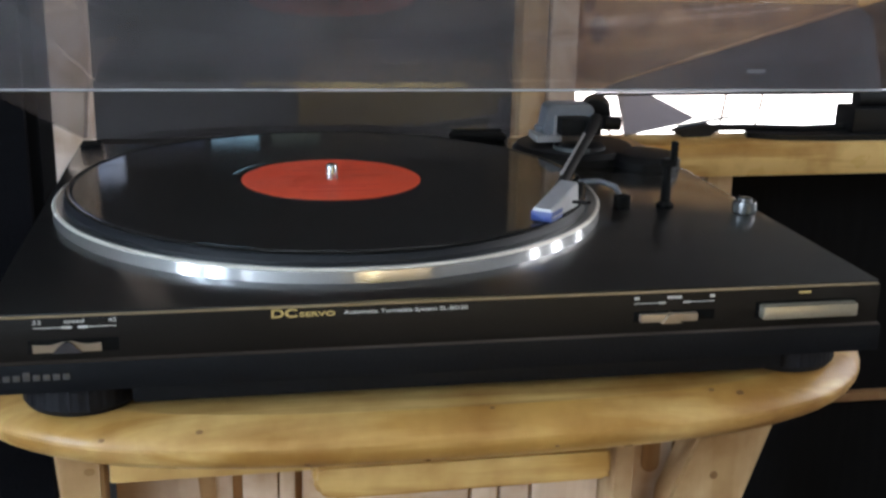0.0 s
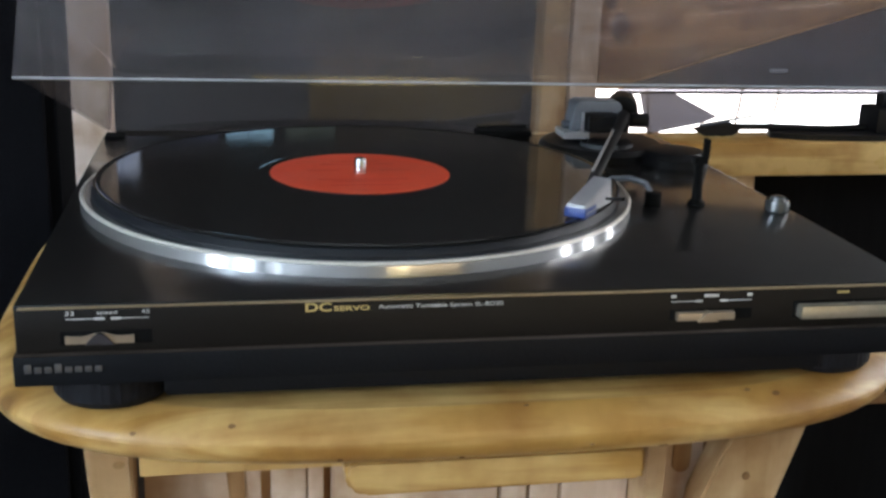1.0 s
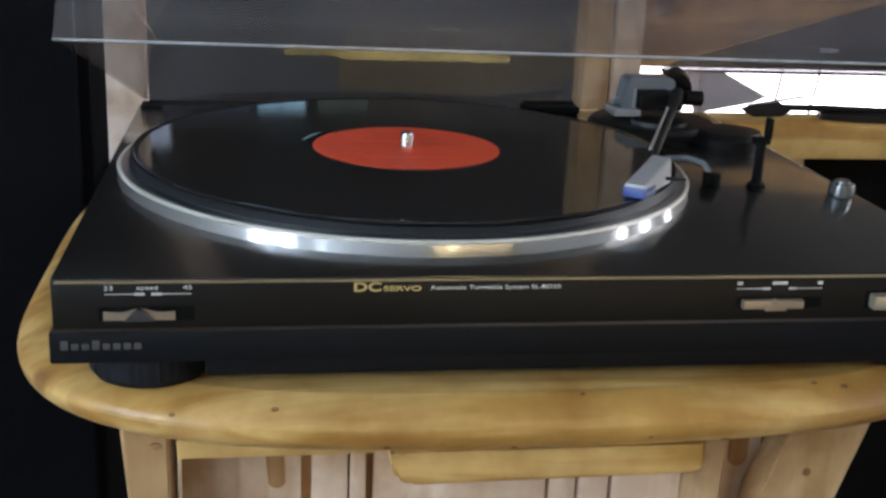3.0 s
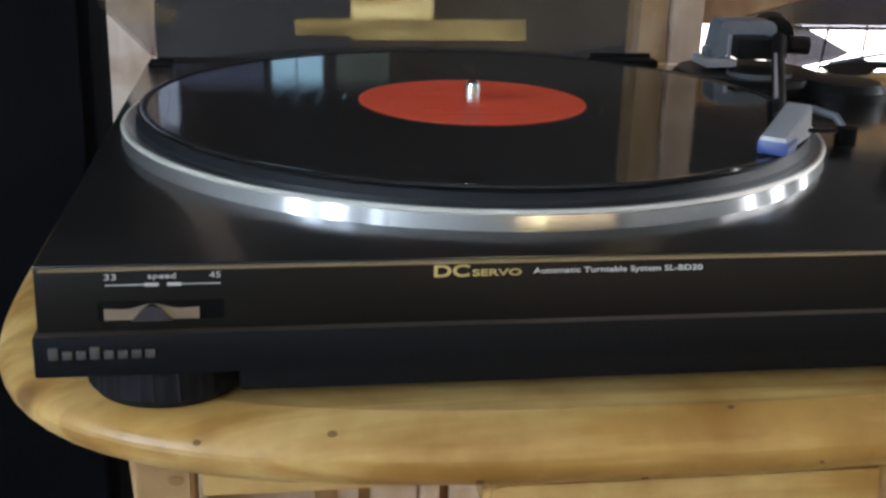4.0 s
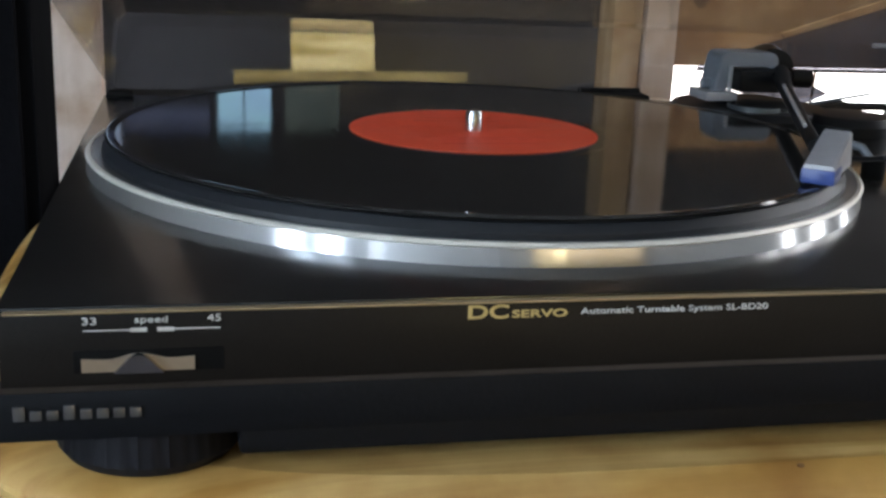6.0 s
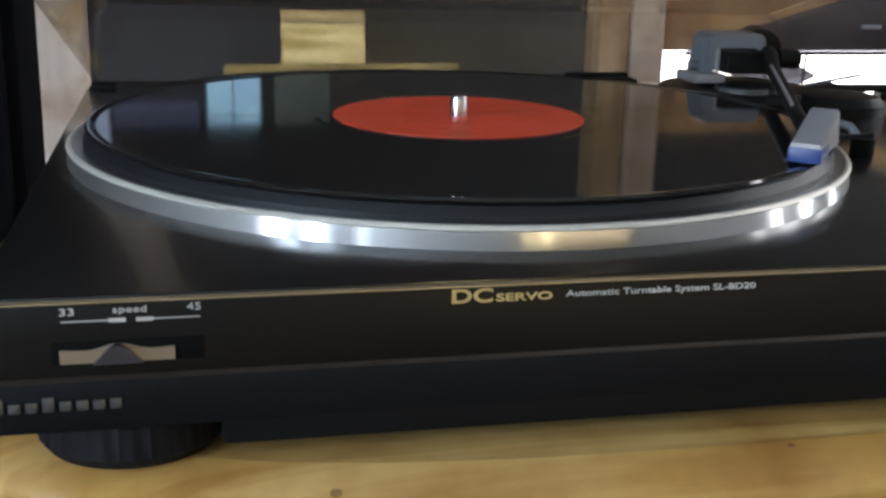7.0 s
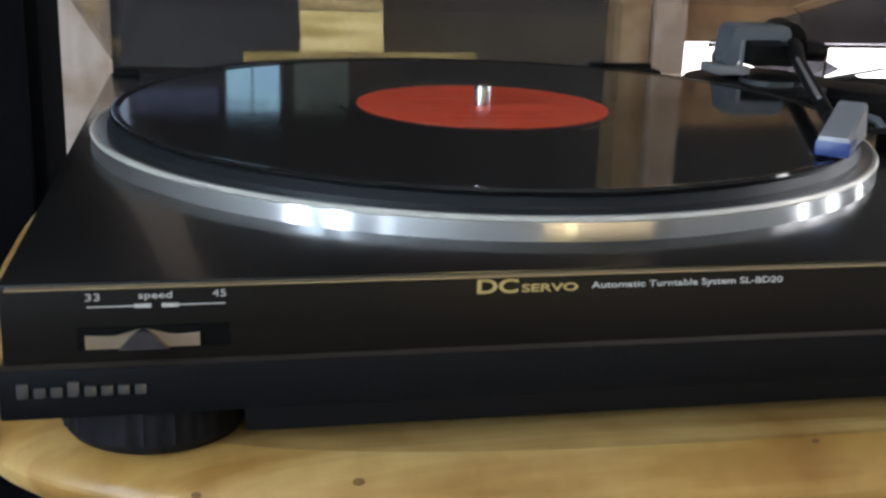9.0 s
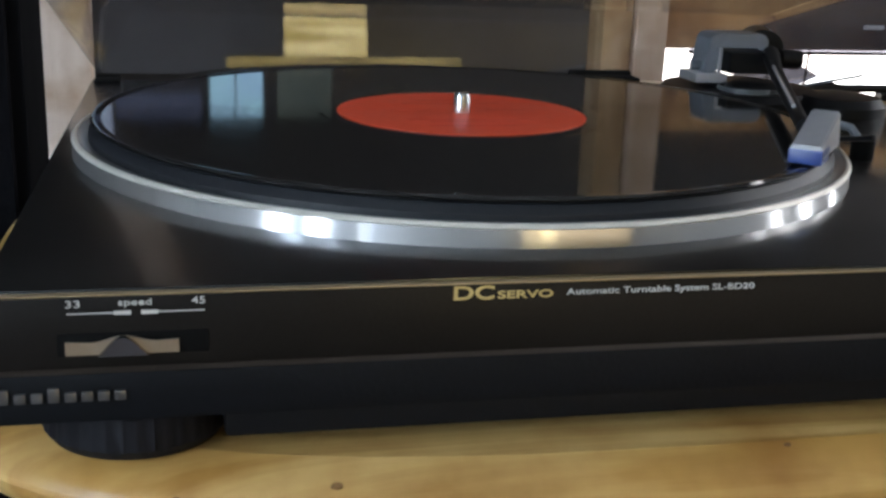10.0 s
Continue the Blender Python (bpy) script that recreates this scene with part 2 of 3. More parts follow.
BUTTON = material("bronze_button", (0.42, 0.37, 0.28), rough=0.35, metal=0.6, vary=0.15, scale=400)
LABEL = material("red_paper_label", (0.92, 0.105, 0.045), rough=0.45, vary=0.12, scale=300, patch=25)
PRINT = material("dark_red_print", (0.78, 0.065, 0.035), rough=0.5, vary=0.2)
MAT = material("slate_black_mat", (0.013, 0.0145, 0.018), spec=0.4, rough=0.42, vary=0.25, scale=300)
VINYL = vinyl()
RIM = brushed_rim()
SMOKE = smoked("smoked_acrylic", (0.87, 0.85, 0.84))
EDGE = material("acrylic_edge_glint", (0.42, 0.42, 0.43), rough=0.2, vary=0.4, scale=90, patch=12)
SMOKE_DARK = smoked("dark_smoked_plastic", (0.60, 0.60, 0.64), 0.12)
WEDGE = smoked("grey_see_through", (0.20, 0.20, 0.22), 0.12)
CLOTH = material("black_grille_cloth", (0.008, 0.008, 0.010), spec=0.05, rough=0.95, vary=0.5, scale=500, bump=0.6)
VENEER = material("black_ash_veneer", (0.008, 0.008, 0.009), spec=0.06, rough=0.8, vary=0.5, scale=120, stretch=(1, 1, 0.1))
WALL = material("pale_panelled_wall", (0.34, 0.335, 0.33), rough=0.8, vary=0.3, scale=20)
CEIL = material("timber_ceiling", (0.52, 0.50, 0.48), rough=0.8, vary=0.3, scale=20)
FLOOR = material("dark_floor", (0.08, 0.055, 0.042), rough=0.6, vary=0.4, scale=30)
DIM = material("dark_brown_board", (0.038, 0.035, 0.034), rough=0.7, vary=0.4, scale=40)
DAY = glow("daylight", (0.72, 0.86, 1.0), 25.0)
DAY_EAST = glow("hazy_daylight", (0.92, 0.96, 1.0), 6.0)
DAY_LOW = glow("low_window_glow", (0.76, 0.87, 1.0), 18.0)
DAY_WHITE = glow("bright_daylight", (1.0, 0.98, 0.98), 6.0)
# Warm and yellow light from the south is put into emission, on added panels.
GLOW_SOUTH = glow("warm_south_glow", (1.0, 0.80, 0.52), 2.2, (0.80, 0.60, 0.34), 4.0)
DAY_WARM = glow("dim_south_glow", (1.0, 0.78, 0.30), 0.40, (0.60, 0.45, 0.18), 3.0)
DAY_YELLOW = glow("yellow_rim_glow", (1.0, 0.90, 0.58), 8.0, (0.85, 0.62, 0.22), 14.0, (1, 1, 6))
GLOW_BLOCK = glow("yellow_block_glow", (1.0, 0.86, 0.45), 9.0, (0.52, 0.40, 0.12), 9.0, (0.35, 1, 3))
GLOW_STRIP = glow("yellow_strip_glow", (1.0, 0.80, 0.30), 3.6, (0.40, 0.30, 0.08), 4.0, (1, 1, 6))
DAY_DIM = glow("dim_yard", (0.42, 0.55, 0.50), 0.30, (0.25, 0.35, 0.33), 20.0)
DAY_DUSK = glow("shaded_yard", (0.35, 0.45, 0.80), 0.28, (0.25, 0.32, 0.60), 12.0)
DAY_COOL = glow("pale_daylight", (0.70, 0.82, 1.0), 1.1, (0.50, 0.65, 1.0), 12.0)
DAY_BLUE = glow("blue_sky_outside", (0.42, 0.80, 1.0), 1.7, (0.34, 0.58, 0.90), 22.0, (0.6, 1, 2))


# ---- mesh tools ----
def mesh_of(name, bm, mat, smooth=True):
    bmesh.ops.recalc_face_normals(bm, faces=bm.faces[:])
    me = bpy.data.meshes.new(name)
    bm.to_mesh(me)
    bm.free()
    if mat:
        me.materials.append(mat)
    if smooth:
        me.shade_smooth()
        me.set_sharp_from_angle(angle=radians(35))
    return me


def part(name, bm, mat, parent, label="", kind="", smooth=True):
    ob = new(name, mesh_of(name, bm, mat, smooth))
    ob.parent = parent
    return tagged(ob, label, kind=kind)


def thing(name, label, category, group="", place=(0, 0, 0), kind=""):
    ob = new(name)
    ob.empty_display_size = 0.05
    ob.location = place
    return tagged(ob, label, category, group, kind)


def solid(name, bm, mat, label, category="", group="", kind="", place=(0, 0, 0), smooth=True):
    ob = new(name, mesh_of(name, bm, mat, smooth))
    ob.location = place
    return tagged(ob, label, category, group, kind)


def box(x0, x1, y0, y1, z0, z1, r=0.0, seg=2, bm=None):
    bm = bm or bmesh.new()
    v = bmesh.ops.create_cube(bm, size=1.0)["verts"]
    for p in v:
        p.co = ((x0 + x1) / 2 + p.co.x * (x1 - x0), (y0 + y1) / 2 + p.co.y * (y1 - y0), (z0 + z1) / 2 + p.co.z * (z1 - z0))
    if r:
        e = list({e for p in v for e in p.link_edges})
        bmesh.ops.bevel(bm, geom=e, offset=r, segments=seg, affect="EDGES", profile=0.6)
    return bm


def lathe(profile, seg=96, bm=None, at=(0, 0, 0)):
    """Turns a profile of (radius, height) round the upright axis."""
    bm = bm or bmesh.new()
    rings = []
    for r, z in profile:
        if r < 1e-6:
            rings.append([bm.verts.new((at[0], at[1], at[2] + z))])
        else:
            rings.append([bm.verts.new((at[0] + r * math.cos(2 * math.pi * i / seg), at[1] + r * math.sin(2 * math.pi * i / seg), at[2] + z)) for i in range(seg)])
    for a, b in zip(rings, rings[1:]):
        for i in range(seg):
            j = (i + 1) % seg
            if len(a) == 1 and len(b) == 1:
                continue
            if len(a) == 1:
                bm.faces.new((a[0], b[i], b[j]))
            elif len(b) == 1:
                bm.faces.new((a[i], a[j], b[0]))
            else:
                bm.faces.new((a[i], a[j], b[j], b[i]))
    return bm


def tube(points, radius, seg=14, bm=None):
    """A rod along points; radius may be one number or one for each point."""
    bm = bm or bmesh.new()
    pts = [Vector(p) for p in points]
    rad = radius if isinstance(radius, (list, tuple)) else [radius] * len(pts)
    rings = []
    for i, p in enumerate(pts):
        d = (pts[min(i + 1, len(pts) - 1)] - pts[max(i - 1, 0)]).normalized()
        a = d.cross(Vector((0, 0, 1)))
        if a.length < 0.01:
            a = Vector((1, 0, 0))
        a.normalize()
        b = d.cross(a)
        rings.append([bm.verts.new(p + rad[i] * (math.cos(2 * math.pi * k / seg) * a + math.sin(2 * math.pi * k / seg) * b)) for k in range(seg)])
    for a, b in zip(rings, rings[1:]):
        for k in range(seg):
            bm.faces.new((a[k], a[(k + 1) % seg], b[(k + 1) % seg], b[k]))
    bm.faces.new(rings[0])
    bm.faces.new(rings[-1])
    return bm


def prism(outline, depth, axis="y", at=0.0, bm=None):
    """Draws an outline of (x, z) pairs out along y, or of (x, y) pairs along z, from at to at + depth."""
    bm = bm or bmesh.new()
    put = (lambda a, b, c: (a, c, b)) if axis == "y" else (lambda a, b, c: (a, b, c))
    lo = [bm.verts.new(put(a, b, at)) for a, b in outline]
    hi = [bm.verts.new(put(a, b, at + depth)) for a, b in outline]
    n = len(lo)
    for i in range(n):
        bm.faces.new((lo[i], lo[(i + 1) % n], hi[(i + 1) % n], hi[i]))
    bm.faces.new(lo)
    bm.faces.new(hi)
    return bm


def lettering(name, text, x0, x1, z, height, y, mat, parent, label="", bold=0.0):
    """Raised print on an upright front, from x0 to x1, centred on z."""
    cu = bpy.data.curves.new(name, "FONT")
    cu.offset = bold
    cu.body, cu.extrude, cu.align_x, cu.align_y = text, 0.01, "LEFT", "BOTTOM_BASELINE"
    ob = bpy.data.objects.new(name, cu)
    me = bpy.data.meshes.new_from_object(ob)
    bpy.data.objects.remove(ob)
    xs = [v.co.x for v in me.vertices]
    ys = [v.co.y for v in me.vertices]
    sx, sy = (x1 - x0) / (max(xs) - min(xs)), height / (max(ys) - min(ys))
    mx, my = min(xs), min(ys)
    for v in me.vertices:
        v.co = (x0 + (v.co.x - mx) * sx, y - 0.00025 - v.co.z * 0.02, z - height / 2 + (v.co.y - my) * sy)
    me.materials.append(mat)
    o = new(name, me)
    o.parent = parent
    return tagged(o, label)


# ---- the room ----
def room():
    X0, X1, Y0, Y1, H = -2.1, 2.3, -3.1, 1.25, 2.9
    solid("floor", box(X0, X1, Y0, Y1, -0.1, 0), FLOOR, "dark wooden floor", kind="structure")
    solid("ceiling", box(X0, X1, Y0, Y1, H, H + 0.1), CEIL, "brown timber ceiling", kind="structure")

    def wall(name, axis, pos, thick, a0, a1, holes):
        """An upright wall with rectangular holes (a0, a1, z0, z1)."""
        bm = bmesh.new()
        cuts = sorted({a0, a1, *[h[0] for h in holes], *[h[1] for h in holes]})
        for p, q in zip(cuts, cuts[1:]):
            zs = [0.0]
            for h in sorted((h for h in holes if h[0] <= p and h[1] >= q), key=lambda h: h[2]):
                zs += [h[2], h[3]]
            zs.append(H)
            for z0, z1 in zip(zs[::2], zs[1::2]):
                if z1 - z0 > 1e-4:
                    if axis == "x":
                        box(p, q, pos, pos + thick, z0, z1, bm=bm)
                    else:
                        box(pos, pos + thick, p, q, z0, z1, bm=bm)
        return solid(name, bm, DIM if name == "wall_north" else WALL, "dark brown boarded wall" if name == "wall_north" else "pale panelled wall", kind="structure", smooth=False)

    wins_w = [(-2.98, -2.66), (-1.98, -1.68), (-1.34, -1.10)]
    wall("wall_west", "y", X0 - 0.1, 0.1, Y0, Y1, [(a, b, 0.35, 2.25) for a, b in wins_w])
    wins_e = [(-0.47, -0.36), (0.06, 0.26), (0.90, 1.01)]
    wall("wall_east", "y", X1, 0.1, Y0, Y1, [(a, b, 0.35, 2.15) for a, b in wins_e])
    # the south openings are added, unseen, to let the panels' glow in
    wall("wall_south", "x", Y0 - 0.1, 0.1, X0 - 0.1, X1 + 0.1, [(0.20, 2.00, 0.0, 1.40), (0.01, 0.20, Z0 + 0.345, Z0 + 0.412)])
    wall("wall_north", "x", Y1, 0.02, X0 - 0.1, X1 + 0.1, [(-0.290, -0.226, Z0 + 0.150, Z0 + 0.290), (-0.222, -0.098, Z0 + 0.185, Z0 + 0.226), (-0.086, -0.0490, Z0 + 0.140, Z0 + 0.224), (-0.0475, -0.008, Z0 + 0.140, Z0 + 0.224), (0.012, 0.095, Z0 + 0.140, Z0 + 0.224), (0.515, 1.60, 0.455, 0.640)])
    k = 0

    def backdrop(x0, x1, y0, y1, z0, z1, mat, label):
        nonlocal k
        k += 1
        solid(f"backdrop_{k}", box(x0, x1, y0, y1, z0, z1), mat, label, kind="structure", smooth=False)

    backdrop(X0 - 0.40, X0 - 0.38, Y0, Y1, 0.80, 2.6, DAY, "bright daylight outside the windows")
    # lower panels are added only so that the windows glow near the floor too
    backdrop(X0 - 0.40, X0 - 0.38, Y0, Y1, 0.0, 0.80, DAY_LOW, "unseen glowing panel added low outside the windows")
    backdrop(X1 + 0.38, X1 + 0.40, Y0, Y1, 0.75, 2.6, DAY_EAST, "bright daylight outside the windows")
    backdrop(X1 + 0.38, X1 + 0.40, Y0, Y1, 0.0, 0.748, DAY_EAST, "unseen glowing panel added low outside the windows")
    # added south panels, out of view: they glow for warm light and yellow reflections
    backdrop(0.0, 2.6, Y0 - 0.52, Y0 - 0.50, 0.0, 0.66, GLOW_SOUTH, "unseen glowing panel added for warm light from the south")
    backdrop(0.0, 2.6, Y0 - 0.52, Y0 - 0.50, 0.66, 1.6, DAY_WARM, "unseen dim glowing panel added behind the doorway")
    backdrop(0.56, 0.72, Y0 - 0.42, Y0 - 0.40, 0.0, 0.62, DAY_YELLOW, "unseen glowing yellow panel added for the yellow reflections")
    backdrop(0.212, 0.502, Y0 - 0.13, Y0 - 0.11, Z0 + 0.417, Z0 + 0.600, GLOW_BLOCK, "unseen glowing yellow panel added for the yellow reflections")
    backdrop(0.00, 0.84, Y0 - 0.13, Y0 - 0.11, Z0 + 0.345, Z0 + 0.415, GLOW_STRIP, "unseen glowing yellow strip added for the cover's reflection")
    backdrop(-0.095, 0.002, Y1 + 0.04, Y1 + 0.06, 0.7, 1.0, DAY_BLUE, "blue sky outside the window")
    backdrop(0.005, 0.12, Y1 + 0.04, Y1 + 0.06, 0.7, 1.0, DAY_DIM, "dim grey-green yard outside the window")
    backdrop(-0.224, -0.097, Y1 + 0.04, Y1 + 0.06, 0.7, 1.0, DAY_DUSK, "shaded blue yard outside the window")
    backdrop(-0.32, -0.226, Y1 + 0.04, Y1 + 0.06, 0.7, 1.1, DAY_COOL, "pale blue daylight outside the window")
    backdrop(0.45, 2.2, Y1 + 0.35, Y1 + 0.37, 0.0, 1.2, DAY_WHITE, "overexposed white daylight outside the window")
    for i, (a, b) in enumerate(wins_w):
        window_light(f"window_lamp_west_{i}", (X0 - 0.02, (a + b) / 2, 1.60), (0, (a + b) / 2, 1.60), b - a, 1.3, WEST, (0.54, 0.75, 1.0))
    for i, (a, b) in enumerate(wins_e):
        window_light(f"window_lamp_east_{i}", (X1 + 0.02, (a + b) / 2, 1.50), (0, (a + b) / 2, 1.50), b - a, 1.3, EAST, (0.90, 0.94, 1.0))


WEST, EAST = 13, 9
room()


# ---- the pine table ----
TOP = Z0 - 0.0630


def knot_disc(r, at, wide=1.0):
    """A low round knot on an upright front."""
    bm = lathe([(0.0, 0.0002), (r * 0.5, 0.0004), (r, 0.0002), (r * 1.1, -0.0006)], 18)
    bm.transform(Matrix.Translation(at) @ Matrix.Rotation(radians(90), 4, "X") @ Matrix.Diagonal((wide, 1, 1, 1)))
    return bm


def table():
    t = thing("pine_table", "lacquered pine side table with a bowed, round-cornered top", "table", place=(0, 0, 0))
    # bowed top with a bull-nosed edge
    cx, hw, thick, edge = 0.0435, 0.2435, 0.0232, 0.0126

    def profile(a):
        """Inset and height of the edge at an angle from -90 (underside) to 90 (the crisp upper arris)."""
        if a < 0:
            q = radians(a)
            return edge * (1 - max(0.0, math.cos(q))), TOP - thick / 2 + thick / 2 * math.sin(q)
        q, m = radians(a * 44 / 90), radians(44)
        return 0.0155 * (1 - math.cos(q)) / (1 - math.cos(m)), TOP - thick / 2 + thick / 2 * math.sin(q) / math.sin(m)

    def front(x):
        return 0.193 + 0.016 * (1 - x * x)

    outline = []
    for i in range(144):
        a = 2 * math.pi * i / 144
        c, q = math.cos(a), math.sin(a)
        r = (abs(c) ** 4.2 + abs(q) ** 4.2) ** (-1 / 4.2)
        outline.append((c * r, q * r))
    bm = bmesh.new()
    rings = []
    for k in range(17):
        inset, z = profile(-90 + 180 * k / 16)
        rings.append([bm.verts.new((cx + x * (hw - inset), y * ((front(x) if y < 0 else 0.235) - inset), z)) for x, y in outline])
    for a, b in zip(rings, rings[1:]):
        for i in range(144):
            bm.faces.new((a[i], a[(i + 1) % 144], b[(i + 1) % 144], b[i]))
    bm.faces.new(rings[0])
    bm.faces.new(rings[-1])
    part("tabletop", bm, PINE, t).data.set_sharp_from_angle(angle=radians(16))
    for x, a, r in ((-0.076, 58, 0.0012), (0.119, -50, 0.0018), (0.024, -45, 0.0010), (0.178, 70, 0.0014), (0.055, 84, 0.0009), (0.164, 84, 0.0011), (-0.030, -35, 0.0011), (0.083, -20, 0.0008), (-0.118, 30, 0.0010)):
        X = (x - cx) / hw
        inset, z = profile(a)
        ye = -(1 - abs(X) ** 4.2) ** (1 / 4.2) * (front(X) - inset)
        lo, hi = profile(a - 3), profile(a + 3)
        tilt = math.atan2(hi[0] - lo[0], hi[1] - lo[1])
        bm = lathe([(0.0, 0.00022), (r * 0.45, 0.0003), (r * 0.7, 0.00015), (r, 0.0003), (r * 1.15, -0.0004)], 16)
        bm.transform(Matrix.Translation((x, ye, z)) @ Matrix.Rotation(radians(90) - tilt, 4, "X") @ Matrix.Diagonal((1.25, 0.8, 1, 1)))
        part("knot", bm, PINE_KNOT, t, "small brown knot")
    z1 = TOP - thick
    # front frame: two splayed legs, an apron and a stout rail
    bm = prism([(-0.1432, z1), (-0.1215, z1), (-0.1195, 0.0), (-0.1330, 0.0), (-0.1360, z1 - 0.10)], 0.022, at=-0.164)
    bmesh.ops.bevel(bm, geom=bm.edges[:], offset=0.0015, segments=2, affect="EDGES")
    leg = part("leg", bm, PINE_UP, t)
    part("knot", knot_disc(0.0017, (-0.1275, -0.1643, z1 - 0.0125), 1.5), PINE_KNOT, leg, "brown knot with a dark crack")
    bm = prism([(0.1800, z1), (0.2195, z1), (0.2143, Z0 - 0.0918), (0.1991, Z0 - 0.1407), (0.1600, 0.0), (0.1200, 0.0), (0.1594, Z0 - 0.1390)], 0.020, at=-0.160)
    bmesh.ops.bevel(bm, geom=bm.edges[:], offset=0.0010, segments=2, affect="EDGES")
    leg = part("leg", bm, PINE_UP, t)
    part("knot", knot_disc(0.0022, (0.1834, -0.1603, Z0 - 0.1253), 0.9), PINE_KNOT, leg, "dark brown knot")
    part("leg", box(-0.145, -0.120, 0.17, 0.195, 0, z1, 0.003), PINE_UP, t)
    part("leg", box(0.190, 0.215, 0.17, 0.195, 0, z1, 0.003), PINE_UP, t)
    part("apron", box(-0.1185, 0.122, -0.165, -0.140, Z0 - 0.1050, z1, 0.0010), PINE, t)
    bm = prism([(-0.0205, z1 - 0.0002), (0.1110, z1 - 0.0002), (0.1132, z1 - 0.0015), (0.1142, Z0 - 0.1020), (0.1125, Z0 - 0.1040), (-0.0180, Z0 - 0.1050), (-0.0245, Z0 - 0.1020), (-0.0275, Z0 - 0.0945), (-0.0265, z1 - 0.0020)], 0.032, at=-0.1965)
    bmesh.ops.bevel(bm, geom=bm.edges[:], offset=0.0022, segments=3, affect="EDGES")
    part("rail", bm, PINE, t)
    # panel boards with brown rebates between them; brown plates paint the shaded finger slots
    zb = z1 - 0.30
    for a, b in ((-0.1190, -0.0628), (-0.0580, -0.0406), (-0.0396, -0.0318), (-0.0280, 0.0580), (0.0597, 0.0734), (0.0752, 0.0905), (0.0923, 0.1285), (0.1400, 0.1690)):
        part("panel_board", box(a, b, -0.137, -0.125, zb, z1, 0.0008), PINE_PALE, t)
    for a, b in ((-0.0628, -0.0580), (-0.0406, -0.0396), (-0.0318, -0.0280), (0.0580, 0.0597), (0.0734, 0.0752), (0.0905, 0.0923)):
        part("rebate_strip", box(a, b, -0.132, -0.125, zb, z1), PINE_BROWN, t, "brown strip in the joint between boards")
    part("panel_post", box(0.1291, 0.1393, -0.160, -0.126, zb, Z0 - 0.1035, 0.0015), PINE_UP, t)
    # A dark sheet stands in for the shade in the gap behind the leg.
    part("gap_shade", box(0.120, 0.215, -0.118, -0.110, zb, z1), PINE_DARK, t, "dark sheet put in for the shade of the gap behind the leg")
    for x, lean, w, z0 in ((-0.0745, -0.004, 0.0040, -0.1362), (0.0140, 0.0, 0.0030, -0.1300), (0.1570, 0.0, 0.0050, -0.1330)):
        out = [(x - w + lean, z1), (x - w, Z0 + z0 + w)]
        out += [(x - w * math.cos(math.pi * i / 10), Z0 + z0 + w - w * math.sin(math.pi * i / 10)) for i in range(1, 10)]
        out += [(x + w, Z0 + z0 + w), (x + w + lean * 0.4, z1)]
        part("finger_slot_shade", prism(out, 0.0015, at=-0.1380), PINE_BROWN, t, "brown plate painting the shade of a rounded finger slot")
    return t


table()


# ---- the turntable ----
PX0, PX1, PY0, PY1 = -0.1648, 0.2497, -0.183, 0.187
ZT = Z0 - 0.0140


def turntable():
    t = thing("record_player", "black-brown automatic record player with its cover half open", "record player")
    body = part("plinth", box(PX0, PX1, PY0 + 0.001, PY1, Z0 - 0.0353, ZT, 0.0012), PLINTH, t)
    part("front_panel", box(PX0 + 0.0005, PX1 - 0.0005, PY0 - 0.0012, PY0 + 0.004, Z0 - 0.0350, ZT - 0.0016, 0.0008), PANEL, body)
    part("gold_line", box(PX0 + 0.002, PX1 - 0.002, PY0 - 0.0016, PY0 + 0.002, ZT - 0.00125, ZT - 0.00092), BRASS, body, "thin gold trim line")
    skirt = part("skirt", box(PX0 - 0.001, PX1 + 0.001, PY0 - 0.0035, PY1, Z0 - 0.0490, Z0 - 0.0354, 0.0012), SKIRT, t, "blue-black plastic lower skirt")
    # light caught by the skirt's top edge, put in as a paler line
    bm = prism([(PX0, 0.0), (PX1, 0.0), (PX1, 0.0007), (PX0, 0.0007)], 0.005, at=0.0)
    for v in bm.verts:
        v.co = (v.co.x, PY0 - 0.0031 + v.co.y * 0.9 + (0.0012 if v.co.z > 0.0003 else 0.0), Z0 - 0.03545 + v.co.z)
    part("crease_line", bm, CREASE, t, "thin bronze-grey line painting the lit top edge of the skirt")
    part("base", box(PX0 + 0.060, PX1 - 0.046, PY0 + 0.0025, PY1 - 0.01, Z0 - 0.0585, Z0 - 0.0491, 0.002), SKIRT, t)
    for x, y in ((-0.1285, -0.157), (0.2175, -0.152), (-0.131, 0.15), (0.222, 0.15)):
        bm = lathe([(0.0, Z0 - 0.0491), (0.024, Z0 - 0.0491), (0.0255, Z0 - 0.051), (0.0260, TOP + 0.003), (0.024, TOP), (0.0, TOP)], 120, at=(x, y, 0))
        bm.verts.ensure_lookup_table()
        for v in bm.verts:
            r = math.hypot(v.co.x - x, v.co.y - y)
            if r > 0.0245:
                a = math.atan2(v.co.y - y, v.co.x - x)
                q = 1 + 0.009 * (1 if math.sin(a * 40) > 0 else -1)
                v.co.x, v.co.y = x + (v.co.x - x) * q, y + (v.co.y - y) * q
        part("foot", bm, RUBBER, t, "ribbed black rubber foot")
    # platter
    zr = Z0 - 0.0069
    pl = part("platter", lathe([(0.0, zr - 0.001), (0.151, zr - 0.001), (0.1535, zr), (0.1562, zr), (0.1573, zr - 0.0012), (0.1578, Z0 - 0.0146), (0.150, Z0 - 0.0150), (0.0, Z0 - 0.0150)], 192), RIM, t, "turned silver aluminium platter")
